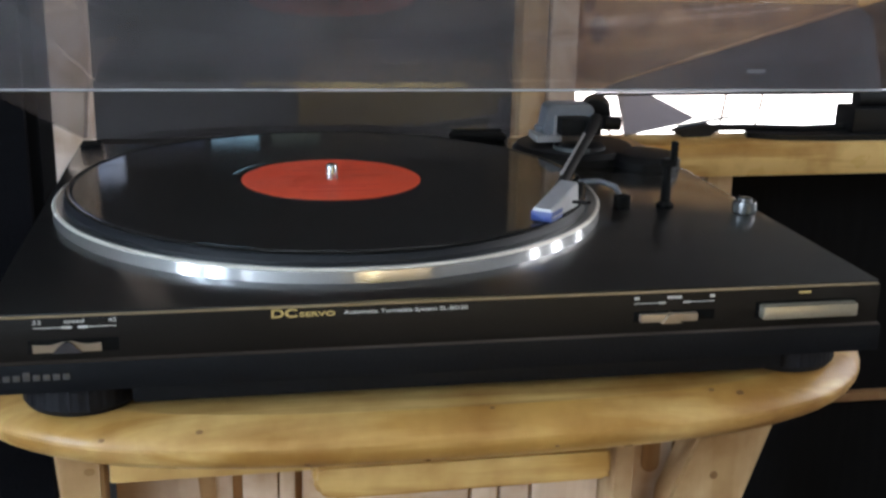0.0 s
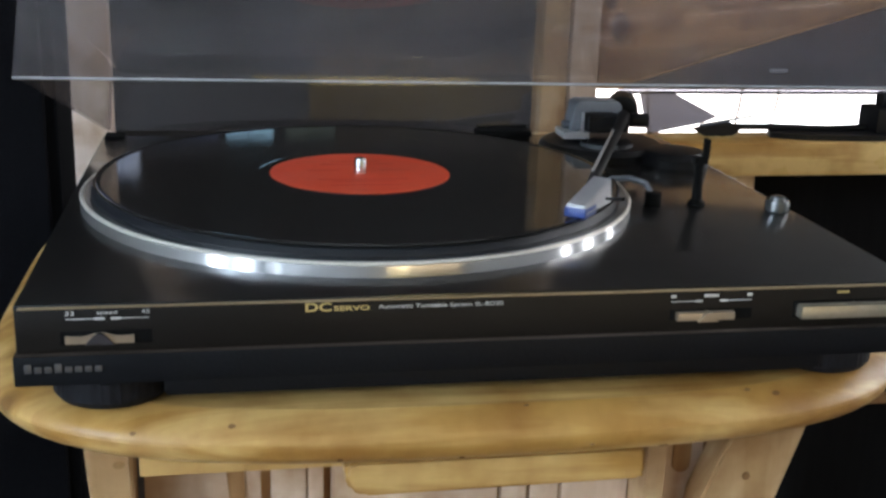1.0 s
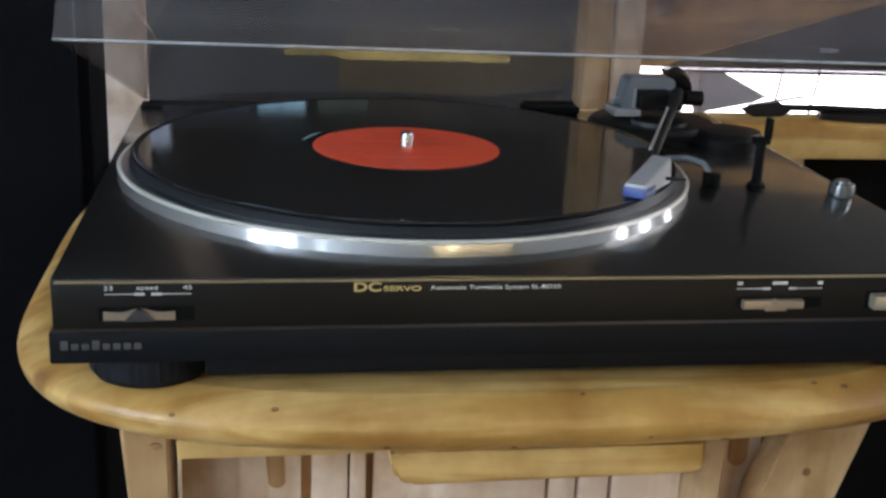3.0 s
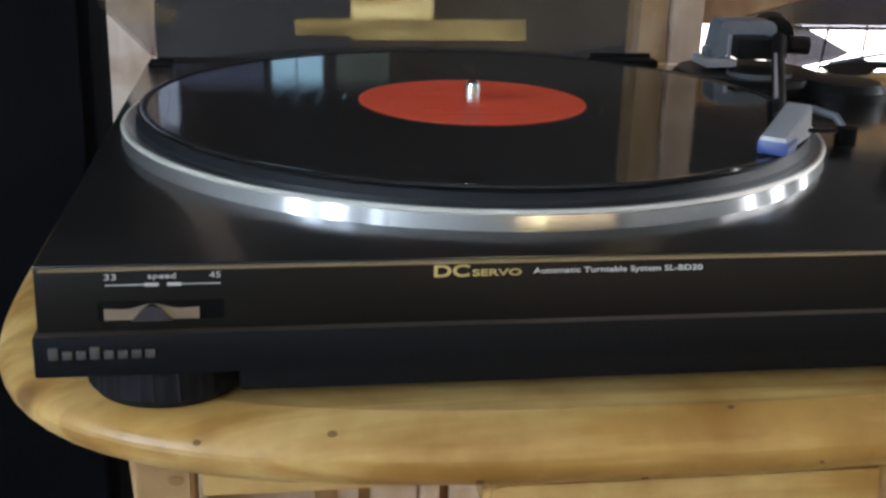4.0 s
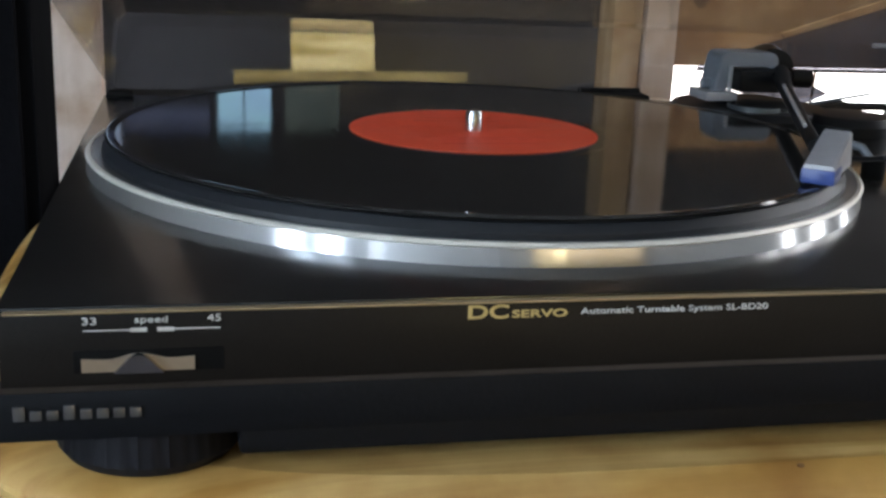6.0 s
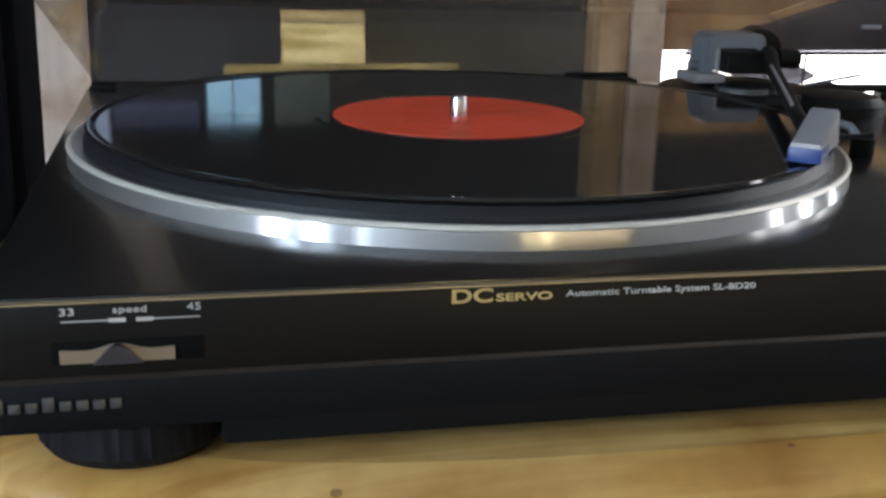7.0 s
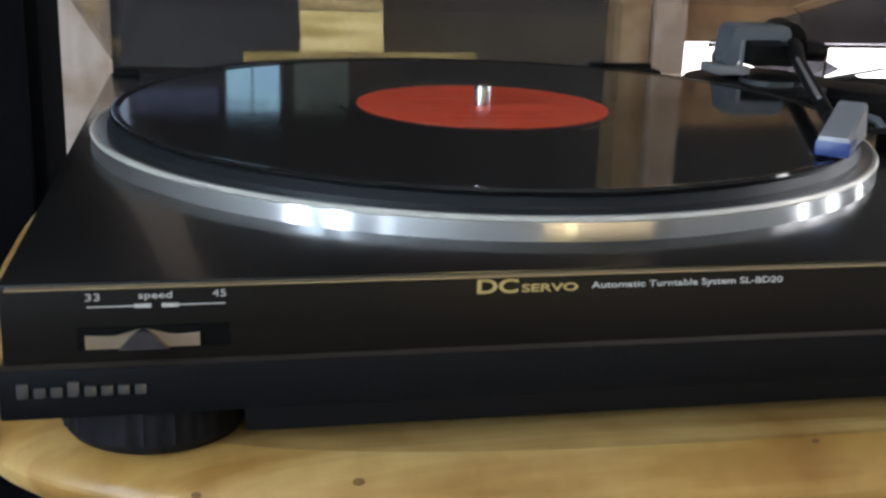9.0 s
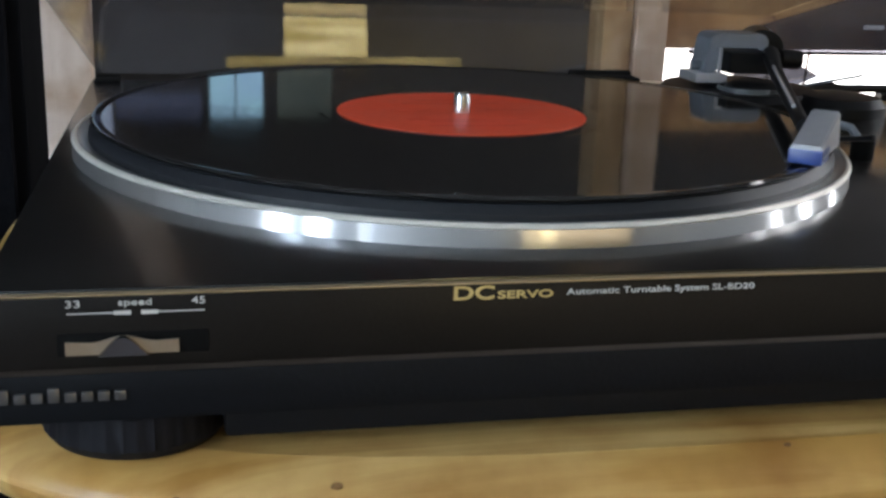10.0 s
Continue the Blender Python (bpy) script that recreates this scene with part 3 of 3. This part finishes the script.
    # the bevel's bright highlight is put into this ring's pale colour
    part("rim_highlight", lathe([(0.1556, zr - 0.0003), (0.1560, zr + 0.0004), (0.1572, zr + 0.0003), (0.15795, zr - 0.0007), (0.1576, zr - 0.0013), (0.1560, zr - 0.0011)], 192), RIMEDGE, pl, "satin upper edge of the platter, paled for its highlight")
    part("mat", lathe([(0.0, zr - 0.0008), (0.1515, zr - 0.0008), (0.1515, zr + 0.0015), (0.149, zr + 0.0045), (0.0, zr + 0.0045)], 128), MAT, pl, "black rubber platter mat")
    part("spindle", lathe([(0.0036, -0.002), (0.0036, 0.0068), (0.0031, 0.0082), (0.0018, 0.0090), (0.0, 0.0092)], 24, at=(0, 0, Z0)), CHROME, pl, "polished steel spindle")
    # speed switch
    y = PY0 - 0.0012
    sw = part("speed_switch", box(-0.1462, -0.1085, y - 0.0004, y + 0.001, Z0 - 0.0313, Z0 - 0.0252, 0.0003), SLOT, body, "recessed speed slot")
    bm = bmesh.new()
    pts = [(-0.1442, Z0 - 0.0308), (-0.1160, Z0 - 0.0308), (-0.1160, Z0 - 0.0272)]
    for i in range(13):
        u = i / 12
        pts.append((-0.1215 - 0.0165 * u, Z0 - 0.0275 + 0.0016 * math.sin(math.pi * u) ** 2))
    pts.append((-0.1442, Z0 - 0.0272))
    prism(pts, 0.0006, at=y - 0.0012, bm=bm)
    part("slider", bm, SLIDER, sw, "bronze sliding speed lever")
    bm = bmesh.new()
    n = 14
    hump = [(-0.1362 + 0.0125 * i / n, Z0 - 0.0308 + 0.0050 * (0.5 - 0.5 * math.cos(2 * math.pi * i / n)) ** 0.6) for i in range(n + 1)]
    prism(hump, 0.0018, at=y - 0.0028, bm=bm)
    part("finger_grip", bm, GRIP, sw, "polished dark curved finger grip")
    lettering("print", "33", -0.1437, -0.1402, Z0 - 0.0173, 0.0019, y, WHITE, body)
    lettering("print", "speed", -0.1308, -0.1226, Z0 - 0.0174, 0.0022, y, WHITE, body)
    lettering("print", "45", -0.1126, -0.1092, Z0 - 0.0171, 0.0019, y, WHITE, body)
    for a, b in ((-0.1435, -0.1278), (-0.1252, -0.1094)):
        bm = box(a, b, y - 0.0003, y, Z0 - 0.02005, Z0 - 0.01975)
        m0 = b - 0.0042 if a < -0.13 else a
        box(m0, m0 + 0.0042, y - 0.0004, y, Z0 - 0.0204, Z0 - 0.0194, bm=bm)
        part("scale_mark", bm, WHITE, body)
    # names
    lettering("print", "DC", -0.0435, -0.0322, Z0 - 0.0177, 0.0040, y, GOLD, body, "gold letters", 0.018)
    lettering("print", "SERVO", -0.0312, -0.0155, Z0 - 0.0185, 0.0022, y, GOLD, body, "gold letters", 0.018)
    lettering("print", "Automatic Turntable System SL-BD20", -0.0115, 0.0445, Z0 - 0.0185, 0.0023, y, WHITE, body)
    # size switch
    ss = part("size_switch", box(0.1240, 0.1640, y - 0.0004, y + 0.001, Z0 - 0.0292, Z0 - 0.0243, 0.0003), SLOT, body)
    bm = box(0.1265, 0.1545, y - 0.0035, y, Z0 - 0.0288, Z0 - 0.0250, 0.0006)
    part("slider", bm, SLIDER, ss, "bronze sliding size lever")
    part("finger_grip", prism([(0.136 + 0.010 * i / 10, Z0 - 0.0288 + 0.0046 * math.sin(math.pi * i / 10) ** 1.5) for i in range(11)], 0.004, at=y - 0.0055), SLIDER, ss)
    for a, b in ((0.1238, 0.1392), (0.1480, 0.1635)):
        bm = box(a, b, y - 0.0003, y, Z0 - 0.0204, Z0 - 0.0201)
        m0 = b - 0.0035 if a < 0.13 else a
        box(m0, m0 + 0.0035, y - 0.0004, y, Z0 - 0.0207, Z0 - 0.0198, bm=bm)
        part("scale_mark", bm, WHITE, body)
    for a, b in ((0.1238, 0.1262), (0.1400, 0.1470), (0.1612, 0.1635)):
        part("print_bar", box(a, b, y - 0.0003, y, Z0 - 0.0184, Z0 - 0.0170), WHITE, body)
    part("print_bar", box(0.2065, 0.2125, y - 0.0003, y, Z0 - 0.0184, Z0 - 0.0172), GOLD, body)
    # start button
    bt = part("button_well", box(0.1848, 0.2365, y - 0.0005, y + 0.001, Z0 - 0.0300, Z0 - 0.0218, 0.0004), SLOT, body)
    part("start_button", box(0.1865, 0.2350, y - 0.0060, y, Z0 - 0.0292, Z0 - 0.0226, 0.0012), BUTTON, bt, "bronze start and stop bar")
    # maker's badge as plain raised bars
    w = 0.0036
    for i in range(8):
        x = -0.1612 + i * 0.0041
        h = 0.0040 if i in (0, 3) else 0.0027
        part("badge_bar", box(x, x + w - 0.0008, PY0 - 0.0043, PY0 - 0.003, Z0 - 0.0428, Z0 - 0.0428 + h, 0.0004), BADGE, skirt)
    return t


turntable()


def record():
    r = thing("vinyl_record", "glossy black long-playing record with a red label", "record")
    disc = lathe([(0.0036, -0.0022), (0.1480, -0.0022), (0.1500, -0.0016), (0.1505, -0.0008), (0.1498, 0.0000), (0.1480, 0.0), (0.1466, -0.0005), (0.1464, -0.0005), (0.1440, -0.0005), (0.062, -0.0005), (0.0605, -0.0005), (0.0603, -0.0005), (0.0590, -0.0003), (0.0588, -0.0003), (0.0570, -0.0003), (0.0036, -0.0003)], 192)
    d = part("disc", disc, VINYL, r)
    d.location = (0, 0, Z0)
    l = part("label", lathe([(0.0037, -0.0002), (0.0526, -0.0002), (0.0526, 0.00005), (0.0037, 0.00005)], 128), LABEL, r, "plain red paper label")
    l.location = (0, 0, Z0)
    for x0, x1, y in ((-0.030, -0.012, 0.006), (0.012, 0.030, 0.006), (-0.026, 0.026, -0.018), (-0.018, 0.018, -0.023), (-0.022, 0.022, 0.022), (-0.015, 0.015, 0.030), (-0.020, 0.020, -0.032)):
        b = part("print_bar", box(x0, x1, y - 0.0008, y + 0.0008, 0.00005, 0.0001), PRINT, l)
    return r


record()


def cover():
    """The smoked cover, raised on its rear hinges; its sides draw in towards the top."""
    c = thing("dust_cover", "smoked clear acrylic dust cover propped half open", "cover", place=(0.0425, 0.187, Z0 - 0.012))
    c.rotation_euler = (radians(-14.3), radians(0.4), 0)
    hw, L, H, w, taper = 0.204, 0.365, 0.0405, 0.0026, 0.0030
    upright = [(-hw, 0.0), (hw, 0.0), (hw - taper * 0.75, H - 0.006), (hw - taper - 0.006, H), (-hw + taper + 0.006, H), (-hw + taper * 0.75, H - 0.006)]
    for name, at, lean in (("front_pane", -L, 0.0052), ("rear_pane", -w, -0.0052)):
        bm = prism(upright, w, at=at)
        for v in bm.verts:
            v.co.y += lean * v.co.z / H
        part(name, bm, SMOKE, c)
    # pale strip: the light caught in the lower edge, given as colour
    part("polished_edge_glint", box(-hw, hw, -L - 0.0002, -L + w + 0.0002, -0.0012, -0.0002, 0.0003), EDGE, c, "polished lower edge, its glint put in as a pale strip")
    for side in (-1, 1):
        out = [(side * hw, 0.0), (side * (hw - w), 0.0), (side * (hw - w - taper * 0.75), H - 0.006), (side * (hw - w - taper - 0.004), H - 0.0004), (side * (hw - taper - 0.006), H), (side * (hw - taper * 0.75), H - 0.006)]
        bm = prism(out, L - 2 * w - 0.0004, at=-L + w + 0.0002)
        for v in bm.verts:
            v.co.y += (0.0052 if v.co.y < -0.1 else -0.0052) * v.co.z / H
        part("side_pane", bm, SMOKE, c)
    part("top_pane", box(-hw + taper + 0.006, hw - taper - 0.006, -L + 0.0052, -0.0052, H + 0.0002, H + w, 0.0008), SMOKE, c)
    return c


cover()


def hinge(x, w=0.022, tall=0.005):
    h = thing("cover_hinge", "black plastic cover hinge on the rear edge", "hinge", "cover hinges")
    part("bracket", box(x - w, x + w, 0.172, 0.189, ZT, ZT + tall, tall * 0.4), INK, h)
    part("pin", tube([(x - w * 0.9, 0.187, ZT + tall * 0.8), (x + w * 0.9, 0.187, ZT + tall * 0.8)], tall * 0.7), INK, h)
    return h


hinge(-0.156, 0.007, 0.0016)
hinge(0.128, 0.021)


def tonearm():
    a = thing("tonearm", "straight black and silver tonearm resting over the record's edge", "tonearm")
    px, py = 0.184, 0.115
    part("turret", lathe([(0.0, 0.0), (0.044, 0.0), (0.044, 0.005), (0.041, 0.0085), (0.020, 0.0095), (0.018, 0.012), (0.0, 0.012)], 56, at=(px + 0.001, py + 0.004, ZT)), BLACK, a)
    part("side_dome", lathe([(0.0, 0.0), (0.024, 0.0), (0.024, 0.005), (0.020, 0.009), (0.0, 0.011)], 40, at=(0.226, 0.082, ZT)), BLACK, a, "low black domed cap")
    # the yoke is an upright arch across the arm
    arch = [(0.1600, Z0 + 0.0025), (0.1672, Z0 + 0.0025), (0.1680, Z0 + 0.0150), (0.1695, Z0 + 0.0168), (0.1910, Z0 + 0.0168), (0.1930, Z0 + 0.0120), (0.1970, Z0 + 0.0120), (0.1965, Z0 + 0.0210), (0.1935, Z0 + 0.0236), (0.1660, Z0 + 0.0236), (0.1632, Z0 + 0.0216)]
    bm = prism(arch, 0.020, at=py - 0.004)
    bmesh.ops.bevel(bm, geom=bm.edges[:], offset=0.0008, segments=2, affect="EDGES")
    part("bearing_yoke", bm, GREY, a, "blue-grey plastic bearing yoke")
    part("yoke_base", box(0.1545, 0.1730, py - 0.007, py + 0.017, Z0 - 0.0025, Z0 + 0.0024, 0.001), SHELL, a, "pale grey base plate")
    part("set_screw", tube([(0.1560, py + 0.004, Z0 + 0.0060), (0.1610, py + 0.004, Z0 + 0.0060)], 0.0028, 16), GREY, a)
    # pale strip painting the highlight beside the yoke's opening
    part("edge_highlight", box(0.1674, 0.1688, py - 0.0065, py - 0.0042, Z0 + 0.0026, Z0 + 0.0160), SHELL, a)
    d = Vector((0.122 - px, -0.076 - py, 0)).normalized()
    part("bearing_block", box(0.1700, 0.2000, py - 0.014, py + 0.006, Z0 + 0.0030, Z0 + 0.0150, 0.002), BLACK, a)
    part("bearing_ring", lathe([(0.0, -0.007), (0.017, -0.007), (0.016, -0.002), (0.012, 0.0005), (0.0, 0.0005)], 36, at=(px + 0.002, py - 0.014, Z0 - 0.001)), BLACK, a)
    part("ring_band", lathe([(0.0150, -0.0062), (0.0158, -0.0058), (0.0155, -0.0030), (0.0148, -0.0026)], 40, at=(px - 0.004, py - 0.016, Z0)), RING, a, "pale grey ring round the pivot")
    part("counterweight", tube([(px + 0.020, py + 0.016, Z0 + 0.0130), (px + 0.029, py + 0.044, Z0 + 0.0130)], 0.0112, 28), BLACK, a)
    part("knob", tube([(0.2035, py - 0.004, Z0 + 0.0105), (0.2155, py - 0.004, Z0 + 0.0100)], 0.0052, 20), BLACK, a)
    part("arm_tube", tube([(0.1985, 0.112, Z0 + 0.0130), (0.1745, 0.058, Z0 + 0.0095), (0.1165, -0.075, Z0 + 0.0075)], [0.0046, 0.0034, 0.0028], 18), ARM, a)
    # the arm's highlight is put in as a thin pale rod
    part("arm_highlight_strip", tube([(0.1735, 0.060, Z0 + 0.0128), (0.1265, -0.048, Z0 + 0.0108)], 0.0009, 8), SHELL, a, "pale rod put in as the highlight along the arm")
    # headshell: a tapered wedge
    hx, hy = 0.110, -0.096
    bm = bmesh.new()
    box(-0.0062, 0.0062, -0.0185, 0.017, 0.0, 0.0130, 0.0, bm=bm)
    for v in bm.verts:
        if v.co.y < 0 and v.co.z > 0.01:
            v.co.z -= 0.0082
        if v.co.z > 0.004:
            v.co.x *= 0.84
    bmesh.ops.bevel(bm, geom=bm.edges[:], offset=0.0006, segments=2, affect="EDGES")
    m = Matrix.Translation((hx, hy, Z0 + 0.0022)) @ Matrix.Rotation(radians(-39), 4, "Z")
    bm.transform(m)
    hs = part("headshell", bm, SHELL, a, "silver-grey wedge-shaped headshell")
    bm = box(-0.0060, 0.0060, -0.0193, -0.004, -0.0018, 0.0036, 0.001)
    bm.transform(m)
    part("cartridge", bm, BLUE, hs, "blue plastic cartridge")
    bm = tube([(0, -0.015, -0.002), (0, -0.0165, -0.0036)], 0.0006, 6)
    bm.transform(m)
    part("stylus", bm, CHROME, hs)
    bm = tube([(0.008, 0.004, 0.005), (0.014, 0.002, 0.006), (0.020, -0.004, 0.008)], 0.0010, 8)
    bm.transform(m)
    part("finger_lift", bm, BLACK, hs)
    return a


tonearm()


def arm_rest():
    r = thing("arm_rest", "small black tonearm rest post with a clip", "arm rest")
    x, y = 0.196, -0.034
    part("post", lathe([(0.0, 0.0), (0.0052, 0.0), (0.0052, 0.002), (0.0030, 0.004), (0.0026, 0.022), (0.0032, 0.026), (0.0, 0.026)], 20, at=(x, y, ZT)), INK, r)
    bm = box(x - 0.0045, x + 0.0045, y - 0.003, y + 0.003, ZT + 0.025, ZT + 0.029, 0.001)
    box(x + 0.002, x + 0.005, y - 0.003, y + 0.003, ZT + 0.028, ZT + 0.040, 0.001, bm=bm)
    part("clip", bm, INK, r)
    return r


arm_rest()


def cue_lever():
    c = thing("cue_lever", "small grey cueing lever beside the platter", "lever")
    part("lever_arm", tube([(0.146, -0.020, ZT + 0.013), (0.158, -0.022, ZT + 0.014), (0.166, -0.028, ZT + 0.012), (0.169, -0.034, ZT + 0.006)], 0.0018, 10), GREY, c)
    part("lever_base", lathe([(0.0, 0), (0.005, 0), (0.005, 0.008), (0.0, 0.009)], 20, at=(0.169, -0.034, ZT)), INK, c)
    return c


cue_lever()


def adaptor():
    a = thing("single_adaptor", "clear and silver single-record adaptor knob on the plinth", "adaptor")
    part("post", lathe([(0.0, 0), (0.0064, 0), (0.0072, 0.001), (0.0072, 0.006), (0.0066, 0.0074), (0.0, 0.0074)], 32, at=(0.2385, -0.0520, ZT)), CLEAR, a)
    part("cap", lathe([(0.0, 0), (0.0045, 0), (0.0042, 0.0018), (0.0, 0.002)], 24, at=(0.2385, -0.0520, ZT + 0.0074)), CLEAR, a)
    return a


adaptor()


# ---- behind: pine shelving, second player, speaker ----
def shelving():
    s = thing("pine_shelving", "pine shelf unit with posts and a brown board", "shelf unit")
    part("post", box(0.246, 0.2735, 0.51, 0.55, 0, 2.0, 0.002), PINE_UP, s)
    part("post", box(0.2755, 0.305, 0.505, 0.55, 0, 2.0, 0.002), PINE_PALE, s)
    part("post", box(-0.2275, -0.190, 0.50, 0.53, Z0 - 0.175, 2.0, 0.002), PINE_CREAM, s, "cream painted post")
    # added lower post: the black shade under the shelf is put into its colour
    part("post", box(-0.2275, -0.190, 0.535, 0.565, 0, Z0 - 0.200, 0.002), DIM, s, "added lower post, coloured dark for the shade under the shelf")
    part("post", box(0.398, 0.424, 0.36, 0.40, 0, Z0 - 0.0875, 0.002), PINE_UP, s)
    part("board", box(0.308, 1.40, 0.515, 0.535, Z0 - 0.030, Z0 + 0.105, 0.002), PINE_BOARD, s, "brown-stained board")
    for x, z, r in ((0.329, 0.036, 0.011), (0.318, 0.064, 0.008), (0.52, 0.080, 0.009)):
        bm = lathe([(0.0, 0.0006), (r * 0.6, 0.0009), (r, 0.0004), (r * 1.1, -0.0005)], 20)
        bm.transform(Matrix.Translation((x, 0.515, Z0 + z)) @ Matrix.Diagonal((0.8, 1, 1.25, 1)) @ Matrix.Rotation(radians(90), 4, "X"))
        part("knot", bm, PINE_DARK, s, "dark knot")
    part("shelf", box(0.290, 1.40, 0.345, 0.405, Z0 - 0.087, Z0 - 0.0545, 0.004), PINE, s, "thick pine shelf")
    # added shelf, dark like the unlit space round it
    part("shelf", box(-0.2275, 0.240, 0.50, 0.90, Z0 - 0.20, Z0 - 0.175, 0.003), DIM, s, "added shelf, coloured dark for the unlit space")
    return s


shelving()


def second_player():
    p = thing("second_record_player", "black record player on the pine shelf", "record player")
    zb = Z0 - 0.0545
    bm = prism([(0.440, 0.372), (0.470, 0.358), (0.520, 0.351), (0.760, 0.351), (0.760, 0.402), (0.470, 0.402), (0.446, 0.392)], 0.0055, axis="z", at=zb)
    part("base", bm, BLACK, p)
    part("grey_wedge", prism([(0.311, Z0 - 0.0130), (0.346, Z0 - 0.0145), (0.392, Z0 - 0.0370), (0.378, Z0 - 0.0430), (0.322, zb + 0.0002)], 0.003, at=0.390), WEDGE, p, "thin grey see-through wedge")
    part("headshell", prism([(0.366, zb + 0.0060), (0.376, zb + 0.0005), (0.404, zb + 0.0010), (0.412, zb + 0.006), (0.404, zb + 0.0130), (0.382, zb + 0.0105)], 0.014, at=0.378), BLACK, p)
    part("finger_lift", tube([(0.372, 0.385, zb + 0.0100), (0.428, 0.385, zb + 0.0190)], 0.0013, 10), GREY, p)
    part("arm_tube", tube([(0.404, 0.385, zb + 0.0085), (0.450, 0.384, zb + 0.0085), (0.500, 0.380, zb + 0.0075), (0.600, 0.378, zb + 0.0105)], 0.0034, 12), BLACK, p)
    part("arm_pivot", box(0.545, 0.640, 0.360, 0.398, zb + 0.0055, zb + 0.030, 0.003), BLACK, p)
    part("counterweight", tube([(0.556, 0.380, zb + 0.0365), (0.620, 0.380, zb + 0.0365)], 0.0085, 20), BLACK, p)
    return p


second_player()


def second_cover():
    """The shelf player's own smoked cover: its side is seen as a wedge that opens towards its raised front."""
    c = thing("second_dust_cover", "dark smoked dust cover raised over the shelf player", "cover")
    part("side_pane", prism([(0.325, Z0 - 0.0295), (1.30, Z0 - 0.0300), (1.30, Z0 + 0.2650), (0.395, Z0 - 0.0060), (0.345, Z0 - 0.0200)], 0.003, at=0.500), SMOKE_DARK, c)
    part("lower_edge", box(0.325, 1.30, 0.4990, 0.5035, Z0 - 0.0325, Z0 - 0.0298, 0.0006), BLACK, c)
    # a pale bar stands in for the small white highlight on the cover
    part("highlight_bar", box(0.494, 0.514, 0.4955, 0.4995, Z0 - 0.0085, Z0 - 0.0045, 0.0015), SHELL, c, "small pale bar put in as a highlight on the cover")
    return c


second_cover()


def cabinet():
    c = thing("black_cabinet", "black cabinet under the pine shelf", "cabinet")
    part("body", box(0.44, 1.30, 0.40, 0.50, 0, Z0 - 0.0878, 0.004), VENEER, c)
    part("edge_strip", box(0.44, 1.30, 0.390, 0.40, Z0 - 0.352, Z0 - 0.342, 0.001), PINE_DARK, c, "thin brown edge strip")
    return c


cabinet()


def speaker():
    s = thing("loudspeaker", "tall black loudspeaker beside the table", "loudspeaker", place=(-0.46, 0.74, 0))
    part("cabinet", box(-0.20, 0.202, -0.12, 0.12, 0, 1.1, 0.004), VENEER, s)
    part("grille", box(-0.185, 0.190, -0.135, -0.12, 0.05, 1.07, 0.006), CLOTH, s)
    return s


speaker()


def bush():
    """Bare twigs that rise from the ground before the bright window."""
    b = thing("bare_bush", "bare dark twigs of a bush outside the window", "bush")
    rng = random.Random(5)
    part("stem", tube([(0.95, 1.45, 0.0), (0.96, 1.45, 0.15), (0.94, 1.45, 0.30)], [0.012, 0.010, 0.006], 8), PINE_DARK, b)
    for i in range(11):
        lean = -1.0 + 2.0 * i / 10
        pts, v = [], Vector((lean, 0, 0.75)).normalized()
        p = Vector((0.95 + 0.15 * lean, 1.45 + rng.uniform(-0.03, 0.03), 0.18 + 0.012 * (i % 6)))
        for k in range(14):
            pts.append(tuple(p))
            v = (v + Vector((rng.uniform(-0.35, 0.35) + 0.10 * lean, 0, rng.uniform(-0.32, 0.20)))).normalized()
            p = p + v * 0.05
        part("twig", tube(pts, [0.0034 * (1 - k / 16) for k in range(14)], 6), PINE_DARK, b)
    return b


bush()
